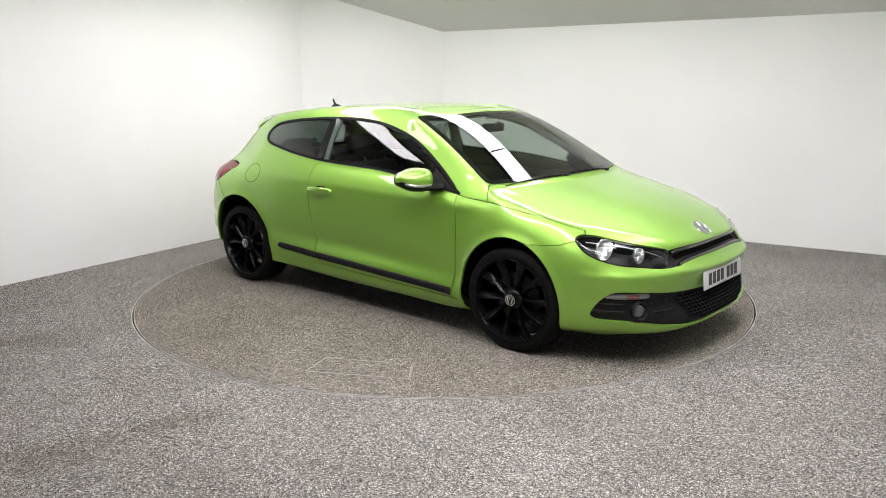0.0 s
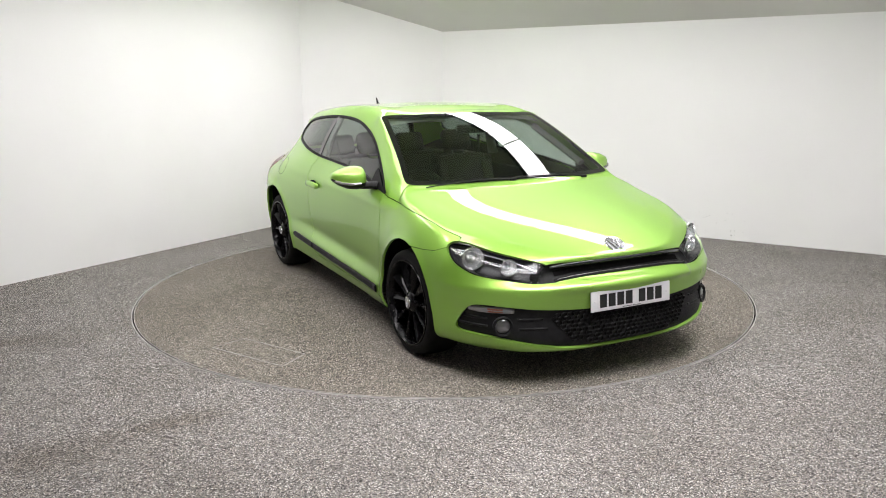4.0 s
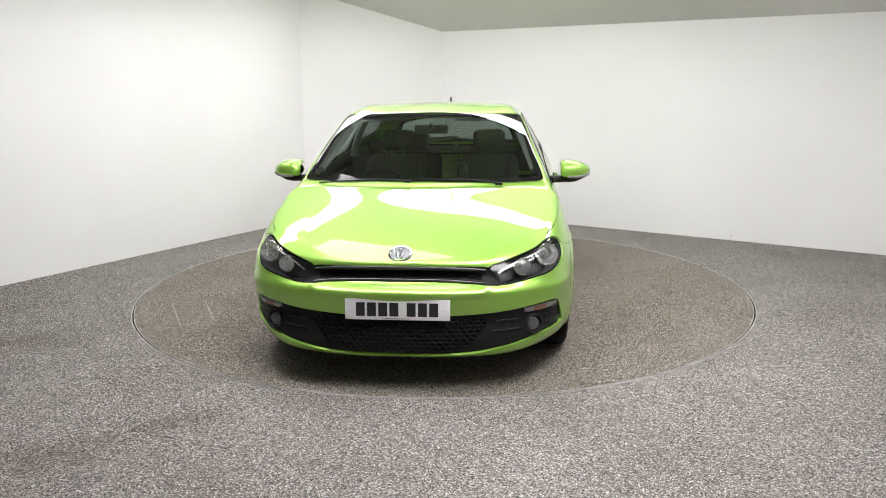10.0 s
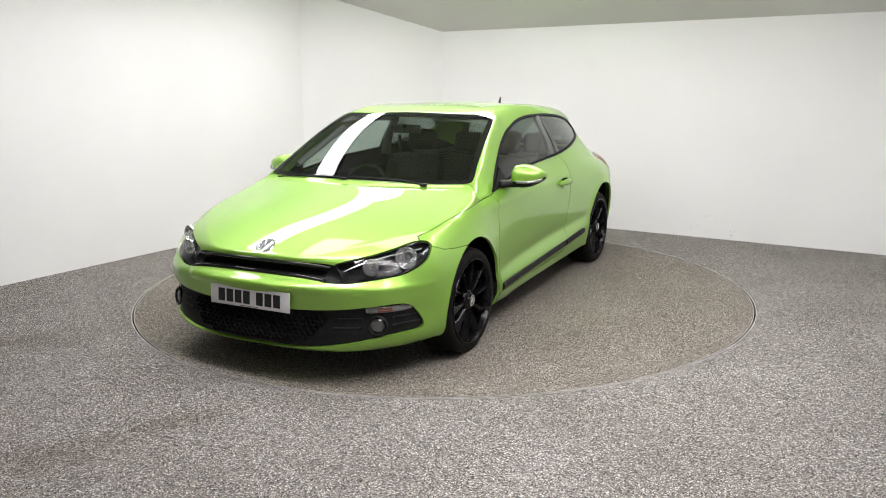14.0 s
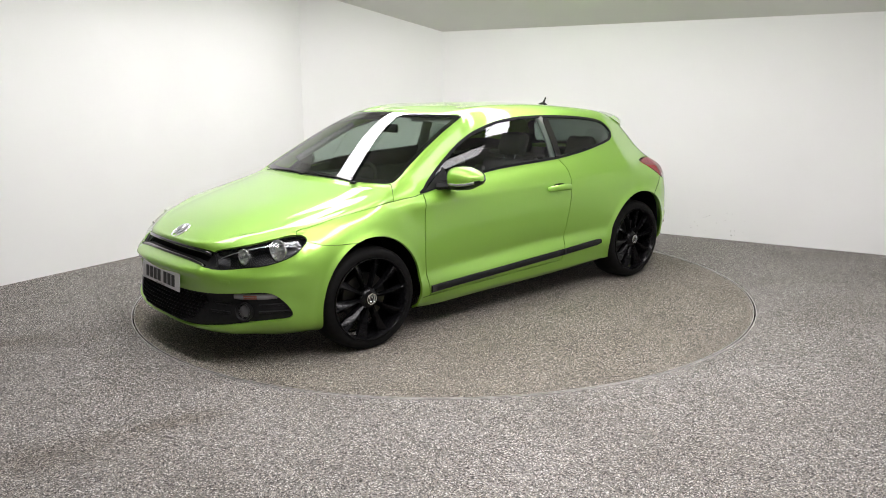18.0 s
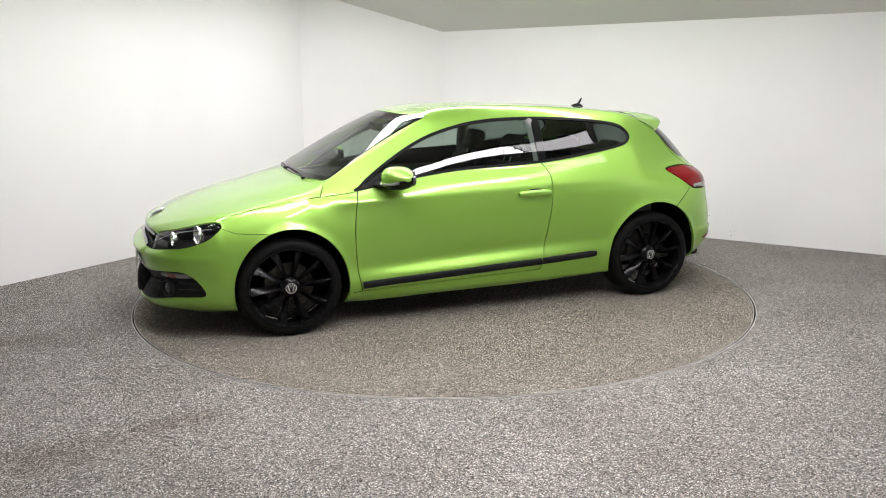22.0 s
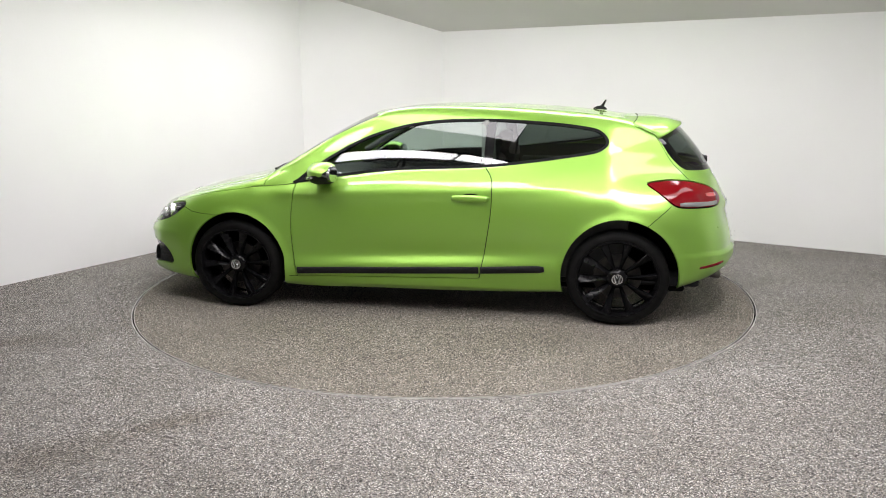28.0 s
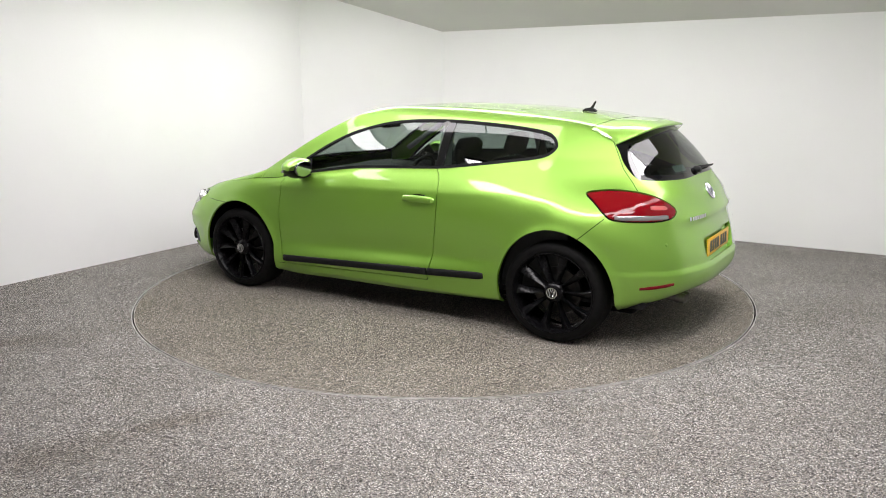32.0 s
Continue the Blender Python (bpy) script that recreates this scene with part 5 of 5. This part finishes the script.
# ---- tail ----
def spoiler():
    """The lip over the rear window, carrying the roof line back."""
    rows = []
    half = np.linspace(-1, 1, 41)
    for f in half:
        y = f * .512
        e = abs(f)
        tip_x, tip_z = -1.690 + .165 * e ** 5, 1.262 - .012 * e ** 2 - .082 * e ** 5
        x0 = -1.40 + .04 * e ** 3
        p, n = on_top(x0, y, .001)
        mid, _ = on_top(-1.50 + .05 * e ** 3, y, .012)
        low_z = tip_z - .055 * (1 - e ** 4) - .004
        rows.append([p, (p + mid) / 2 + Vector((0, 0, .002)), mid, (mid + Vector((tip_x, y, tip_z))) / 2 + Vector((0, 0, .006)), Vector((tip_x + .01, y, tip_z)), Vector((tip_x, y, tip_z - .006)),
                     Vector((tip_x + .012, y, tip_z - .016)), Vector((-1.60 + .085 * e ** 4, y * .985, low_z + .014)), Vector((-1.53 + .03 * e ** 4, y * .97, low_z))])
    verts = [v for r in rows for v in r]
    k = len(rows[0])
    faces = [(i * k + j, i * k + j + 1, i * k + k + j + 1, i * k + k + j) for i in range(len(rows) - 1) for j in range(k - 1)]
    faces += [tuple(range(k)), tuple(range(len(verts) - 1, len(verts) - 1 - k, -1))]
    sp = link_mesh("roof_spoiler", verts, faces, PAINT, car, "green roof spoiler over the rear window", True)
    bm = bmesh.new()
    box(bm, -1.635, -1.628, -.20, .20, 1.222, 1.234, .002)
    part("brake_lamp", bm, RED_LENS, sp, "red high brake lamp")
    ribbon("spoiler_seam", [on_top(-1.40 + .04 * (abs(f)) ** 3, f * .50, .002) for f in half], .004, DARK, car)


spoiler()


EXHAUST = textured("exhaust_steel", (.10, .095, .09), (.18, .17, .16), 30, .3, metal=1.0)


def tail_parts():
    lamps = [o for o in car.children if o.name.startswith("tail_light")]
    for ob, side in zip(lamps, (1, -1)):
        tagged(ob, "red tail light with a clear lower band")
        places = []
        for s in np.linspace(.66, 1.02, 20):
            k = int(np.argmin(np.abs(GIRTH - (GIRTH_END - s))))
            col = GRID[k]
            z = .776 + .012 * (s - .56)
            j = int(np.argmin(np.abs(col[:, 2] - z) + (ROW > 7) * 9))
            nn = NORMALS[k * NV + j]
            places.append((Vector((col[j, 0], col[j, 1] * side, z)), Vector((nn[0], nn[1] * side, nn[2]))))
        moulding("clear_band", places, .028, .004, CLEAR_LENS, ob, "clear reversing lamp band")
        places = []
        for s in np.linspace(.655, .80, 12):
            k = int(np.argmin(np.abs(GIRTH - (GIRTH_END - s))))
            col = GRID[k]
            z = .826 + .05 * (s - .655)
            j = int(np.argmin(np.abs(col[:, 2] - z) + (ROW > 7) * 9))
            nn = NORMALS[k * NV + j]
            places.append((Vector((col[j, 0], col[j, 1] * side, z)), Vector((nn[0], nn[1] * side, nn[2]))))
        moulding("light_band", places, .026, .003, BRIGHT_RED, ob, "pale window in the red lamp")
    # plate, badge, marks, reflectors, exhaust, wiper
    p, n = on_end(0, .543, False)
    plate(p.x + .018, 0, .543, 2, PLATE_YELLOW, True, "yellow rear number plate with black marks")
    p, n = on_end(0, .855, False)
    emblem(facing(p + n * .002, n), .055, car, "tail_badge")
    for i in range(8):
        y = .46 - i * .027
        p, n = on_end(y, .745, False)
        bm = bmesh.new()
        box(bm, -.009, .009, -.011, .011, -.001, .0025)
        bar = part("chrome_mark", bm, CHROME, car, "small chrome mark", smooth=False)
        bar.matrix_basis = facing(p, n)
    for i in range(3):
        p, n = on_end(-.36 - i * .035, .745, False)
        bm = bmesh.new()
        box(bm, -.012, .012, -.011, .011, -.001, .0025)
        bar = part("chrome_mark", bm, CHROME, car, "small chrome mark", smooth=False)
        bar.matrix_basis = facing(p, n)
    for side in (1, -1):
        places = [on_end(side * y, .400 - .15 * (y - .655), False) for y in np.linspace(.655, .79, 12)]
        moulding("reflector", places, .020, .004, RED_LENS, car, "slim red reflector in the bumper")
        p, n = on_end(side * .68, .625, False)
        bm = bmesh.new()
        lathe(bm, [(0, .003), (.007, .0025), (.010, 0)], 16, Matrix.Rotation(radians(90), 4, "X"))
        sensor = part("parking_sensor", bm, PAINT, car)
        sensor.matrix_basis = facing(p, n)
    for y in (.455, .395):
        bm = bmesh.new()
        lathe(bm, [(.024, -.12), (.026, .0), (.029, .004), (.030, .0), (.030, -.12)], 28)
        pipe = part("exhaust_tip", bm, EXHAUST, car, "round steel exhaust tip")
        pipe.matrix_basis = pose(-1.955, y, .268, -6, 0, 90)
    bm = bmesh.new()
    lathe(bm, [(0, .03), (.022, .026), (.027, .008), (.027, -.02)], 24, Matrix.Diagonal((1.2, 1, .8, 1)))
    hub = part("rear_wiper", bm, BLACK, car, "black rear wiper on the tailgate glass")
    p, n = on_end(0, .985, False)
    hub.matrix_basis = Matrix.Translation(p) @ pose(0, 0, 0, 0, 0, 90)
    bm = bmesh.new()
    tube(bm, [on_end(y, .992 + .05 * y, False, .022)[0] - p for y in np.linspace(0, -.34, 9)], [.012, .010, .009, .008, .008, .007, .007, .006, .005], 8)
    arm = part("wiper_arm", bm, BLACK, car)
    arm.matrix_basis = Matrix.Translation(p)
    # sticker inside the rear glass
    bm = bmesh.new()
    p, n = on_end(.27, 1.02, False, -.012)
    box(bm, -.075, .075, -.022, .022, -.0005, .0005)
    st = part("window_sticker", bm, STICKER, car, "small pale green sticker in the rear window", smooth=False)
    st.matrix_basis = facing(p, n)


BRIGHT_RED = material("bright_red_lens", (.55, .10, .10), .12, 0, .8)
STICKER = material("sticker", (.42, .58, .52), .5)
tail_parts()

# tailgate shut line, from the spoiler down the rear pillar and round the lamp
for side in (1, -1):
    k0 = [(.448, 1.262), (.508, 1.174), (.560, 1.070), (.611, .968), (.655, .914)]
    ribbon("tailgate_gap", [on_end(side * y, z, False) for y, z in curve_through(k0, False, 5)], .004, DARK, car)

# seam between wing and rear bumper
for side in (1, -1):
    ribbon("bumper_seam", [on_side(-1.455 - .14 * k / 7, .648 + .125 * k / 7, side) for k in range(8)], .004, DARK, car)

# aerial: a low foot with a short rod leaning back
bm = bmesh.new()
prism(bm, [(-1.095, 1.333), (-1.19, 1.326), (-1.192, 1.334), (-1.176, 1.348), (-1.150, 1.356), (-1.120, 1.352), (-1.100, 1.342)], -.017, .017, "y", .004)
for v in bm.verts:
    v.co.y *= 1 - max(0, v.co.z - 1.335) * 22
tube(bm, [(-1.150, 0, 1.345), (-1.166, 0, 1.365), (-1.180, 0, 1.392), (-1.184, 0, 1.397)], [.011, .009, .006, .003], 8, 1.0)
part("roof_aerial", bm, BLACK, car, "short black rod aerial on the roof", smooth=False)

# wipers and cowl
for y0, y1 in ((-.08, -.64), (.47, -.06)):
    bm = bmesh.new()
    pts = [on_top(1.140 - .12 * (y0 + (y1 - y0) * i / 10) ** 2 - .004 * min(i, 3), y0 + (y1 - y0) * i / 10, .003)[0] for i in range(11)]
    tube(bm, pts, [.006, .006, .005, .005, .004, .004, .004, .004, .003, .003, .003], 8)
    part("wiper_arm", bm, BLACK, car, "black windscreen wiper")
    bm = bmesh.new()
    p = pts[0]
    box(bm, p.x - .012, p.x + .014, p.y - .022, p.y + .022, p.z - .010, p.z + .006, .004)
    part("wiper_pivot", bm, BLACK, car)

# ---- inside the car ----
def seat(y, x=0.0, rear=False):
    """A seat: cushion, backrest with side bolsters, headrest on posts."""
    bm = bmesh.new()
    box(bm, x - .26, x + .24, y - .24, y + .24, .30, .47, .05, None, 3)
    base = part("seat", bm, CLOTH, car, "dark cloth bucket seat")
    bm = bmesh.new()
    lean = Matrix.Translation((x - .20, y, .46)) @ pose(0, 0, 0, 0, -20, 0)
    box(bm, -.07, .05, -.23, .23, 0, .54, .05, lean, 3)
    for s in (-1, 1):
        box(bm, -.02, .10, s * .20 - .04, s * .20 + .04, .05, .46, .03, lean, 3)
    part("backrest", bm, CLOTH, base)
    bm = bmesh.new()
    box(bm, -.065, .035, -.125, .125, .575, .745, .045, lean, 3)
    part("headrest", bm, CLOTH, base)
    for s in (-1, 1):
        bm = bmesh.new()
        tube(bm, [lean @ Vector((-.01, s * .05, .5)), lean @ Vector((-.01, s * .05, .62))], .006, 8)
        part("headrest_post", bm, CHROME, base)


seat(.36, .02)
seat(-.36, .02)


def rear_seat(y):
    bm = bmesh.new()
    box(bm, -1.05, -.62, y - .24, y + .24, .32, .46, .05, None, 3)
    base = part("rear_seat", bm, CLOTH, car, "dark cloth rear seat")
    lean = Matrix.Translation((-1.0, y, .44)) @ pose(0, 0, 0, 0, -22, 0)
    bm = bmesh.new()
    box(bm, -.07, .05, -.25, .25, 0, .50, .05, lean, 3)
    part("backrest", bm, CLOTH, base)
    bm = bmesh.new()
    box(bm, -.05, .035, -.13, .13, .52, .70, .04, lean, 3)
    part("headrest", bm, CLOTH, base)


rear_seat(.33)
rear_seat(-.33)


def dashboard():
    rows = []
    prof = [(1.13, .845), (.95, .875), (.78, .862), (.66, .845), (.60, .80), (.615, .74), (.64, .68), (.70, .52), (.74, .36)]
    for y in np.linspace(-.73, .73, 31):
        hump = .045 * math.exp(-((y + .36) / .17) ** 2)
        rows.append([Vector((x + (.0 if i > 2 else -.03 * abs(y)), y, z + (hump if i in (2, 3) else hump * .3 if i in (1, 4) else 0) - (.02 * abs(y) if i < 3 else 0))) for i, (x, z) in enumerate(prof)])
    k = len(prof)
    verts = [v for r in rows for v in r]
    faces = [(i * k + j, i * k + j + 1, i * k + k + j + 1, i * k + k + j) for i in range(30) for j in range(k - 1)]
    d = link_mesh("dashboard", verts, faces, DASH, car, "dark dashboard with round vents", True)
    for y in (.66, .09, -.09, -.66):
        bm = bmesh.new()
        for i in range(4):
            a0, a1 = math.pi / 2 * i + .785, math.pi / 2 * (i + 1) + .785
            tube(bm, [(.0, .045 * math.cos(a0), .034 * math.sin(a0)), (.0, .045 * math.cos(a1), .034 * math.sin(a1))], .005, 6)
        v = part("vent_frame", bm, SILVER, d, "silver air vent surround")
        v.matrix_basis = pose(.604, y, .775)
        bm = bmesh.new()
        for s in (-.014, 0, .014):
            box(bm, -.004, .004, -.034, .034, s - .003, s + .003)
        v = part("vent_slat", bm, BLACK, d, smooth=False)
        v.matrix_basis = pose(.606, y, .775)
    bm = bmesh.new()
    box(bm, .60, .66, -.13, .13, .55, .735, .012)
    part("centre_stack", bm, BLACK, d, "black radio and heater panel")
    bm = bmesh.new()
    box(bm, .597, .602, -.085, .085, .65, .715, .003)
    part("radio_screen", bm, GLOSS_BLACK, d)
    for y in (-.06, 0, .06):
        bm = bmesh.new()
        lathe(bm, [(0, .014), (.017, .012), (.019, 0)], 20, Matrix.Translation((.602, y, .595)) @ pose(0, 0, 0, 0, 0, 90))
        part("heater_knob", bm, SILVER, d)
    bm = bmesh.new()
    box(bm, -.15, .62, -.11, .11, .24, .44, .03)
    part("centre_console", bm, DASH, car)
    bm = bmesh.new()
    tube(bm, [(.33, 0, .43), (.31, 0, .50), (.30, 0, .53)], [.012, .010, .022], 10)
    part("gear_lever", bm, BLACK, car)


dashboard()


def steering_wheel():
    m = Matrix.Translation((.47, -.36, .775)) @ pose(0, 0, 0, 0, 66, 0)
    bm = bmesh.new()
    ring = []
    for i in range(40):
        a = 2 * math.pi * i / 40
        ring.append([bm.verts.new(m @ Vector(((.178 + .015 * math.cos(b)) * math.cos(a), (.178 + .015 * math.cos(b)) * math.sin(a), .015 * math.sin(b)))) for b in np.linspace(0, 2 * math.pi, 10, endpoint=False)])
    for i in range(40):
        for k in range(10):
            bm.faces.new((ring[i][k], ring[i][(k + 1) % 10], ring[(i + 1) % 40][(k + 1) % 10], ring[(i + 1) % 40][k]))
    w = part("steering_wheel", bm, BLACK, car, "black three-spoke steering wheel")
    bm = bmesh.new()
    box(bm, -.07, .06, -.075, .075, -.03, .012, .02, m, 3)
    part("wheel_boss", bm, BLACK, w)
    for a in (90, -90, 0):
        bm = bmesh.new()
        box(bm, .05, .172, -.022, .022, -.008, .006, .004, m @ pose(0, 0, 0, 0, 0, a))
        part("wheel_spoke", bm, SILVER if a else BLACK, w)
    bm = bmesh.new()
    tube(bm, [(.50, -.36, .765), (.68, -.36, .70)], .05, 14)
    part("steering_column", bm, BLACK, w)


steering_wheel()


def linings():
    # headliner under the roof skin
    ok = (ROWS_ALL.reshape(NU, NV) > 6.9) & (GRID[:, :, 0] < .46) & (GRID[:, :, 0] > -1.38) & (GRID[:, :, 2] > 1.15)
    verts, faces, seen = [], [], {}
    for s in (1, -1):
        for i in range(0, NU - 3, 3):
            for j in range(0, NV - 3, 3):
                jj = min(j + 3, NV - 1)
                if ok[i, j] and ok[i + 3, jj] and ok[i, jj] and ok[i + 3, j]:
                    q = []
                    for a, b in ((i, j), (i + 3, j), (i + 3, jj), (i, jj)):
                        key = (a, b, s)
                        if key not in seen:
                            seen[key] = len(verts)
                            p, n = GRID[a, b], NORMALS[a * NV + b]
                            verts.append(((p - n * .03) * np.array([1, s, 1])).tolist())
                        q.append(seen[key])
                    faces.append(q)
    link_mesh("headliner", verts, faces, HEADLINER, car, "pale grey headliner", True)
    # lining of doors, wings and boot below the windows
    verts, faces, seen = [], [], {}
    for s in (1, -1):
        for i in range(0, NU - 4, 3):
            for j in range(0, NV - 4, 2):
                q = GRID[i, j]
                if .68 < q[2] and ROW[j] < 6.0 and -1.93 < q[0] < .95 and GRID[i, j + 2][2] > q[2]:
                    face = []
                    for a, b in ((i, j), (i + 3, j), (i + 3, j + 2), (i, j + 2)):
                        if (a, b, s) not in seen:
                            seen[(a, b, s)] = len(verts)
                            p, n = GRID[a, b], NORMALS[a * NV + b]
                            verts.append(((p - n * .035) * np.array([1, s, 1])).tolist())
                        face.append(seen[(a, b, s)])
                    faces.append(face)
    link_mesh("cabin_lining", verts, faces, DASH, car, "dark lining of the cabin sides and boot", True)
    for side in (1, -1):
        bm = bmesh.new()
        box(bm, -.50, .80, side * .77 - .03, side * .77 + .03, .28, .86, .02)
        part("door_card", bm, DASH, car, "dark inner door panel")
        bm = bmesh.new()
        box(bm, -1.35, -.52, side * .74 - .03, side * .74 + .03, .28, .93, .02)
        part("rear_side_panel", bm, DASH, car)
        a, b = Vector((-.46, side * .735, .95)), Vector((-.43, side * .60, 1.27))
        bm = bmesh.new()
        tube(bm, [a, (a + b) / 2 + Vector((0, side * .02, 0)), b], [.05, .045, .045], 10, .5)
        part("pillar_lining", bm, HEADLINER, car, "pale grey door pillar lining")
        bm = bmesh.new()
        tube(bm, [(-.50, side * .62, 1.10), (-.46, side * .58, .80), (-.38, side * .52, .45)], .014, 6, .3)
        part("seat_belt", bm, BLACK, car)
        a, b, c = on_side(.80, 1.00, side, -.06)[0], on_side(.56, 1.13, side, -.06)[0], on_side(.36, 1.235, side, -.06)[0]
        bm = bmesh.new()
        tube(bm, [a, b, c], .028, 8, .8)
        part("screen_pillar_lining", bm, HEADLINER, car, "pale grey windscreen pillar lining")
        bm = bmesh.new()
        box(bm, .30, .40, side * .33 - .17, side * .33 + .17, 1.262, 1.275, .004)
        part("sun_visor", bm, HEADLINER, car, "pale folded sun visor")
    bm = bmesh.new()
    box(bm, .47, .50, -.115, .115, 1.185, 1.245, .012)
    part("rear_view_mirror", bm, BLACK, car, "black inner mirror on the windscreen")
    bm = bmesh.new()
    tube(bm, [(.50, 0, 1.23), (.54, 0, 1.25)], .012, 8)
    part("mirror_stalk", bm, BLACK, car)
    bm = bmesh.new()
    box(bm, -1.80, .75, -.74, .74, .24, .30, .02)
    part("cabin_floor", bm, CLOTH, car, "dark cabin carpet")
    bm = bmesh.new()
    box(bm, -1.70, -1.12, -.62, .62, .90, .93, .01)
    part("parcel_shelf", bm, CLOTH, car, "dark parcel shelf")
    bm = bmesh.new()
    box(bm, 1.0, 1.08, -.70, .70, .25, .80, .01)
    part("bulkhead", bm, DARK, car)


linings()


# ---- what moves: the turntable turns clockwise by about 5.3 degrees a second, and carries the car ----
def motions():
    turns = [(0.0, -41.3), (2.0, -52.0), (6.0, -73.44), (9.0, -89.75), (13.0, -111.5), (16.5, -130.3), (19.0, -143.9), (23.0, -165.1), (27.5, -188.8), (32.0, -212.4)]
    sit = Vector((0.0075, -0.0316, 0))
    rows, deck = [], []
    for t, a in turns:
        p = Matrix.Rotation(radians(a), 3, "Z") @ sit
        rows.append((t, pose(p.x, p.y, 0, 0, 0, a)))
        deck.append((t, pose(0, 0, 0, 0, 0, a)))
    walk(car, rows)
    walk(turntable, deck)


motions()
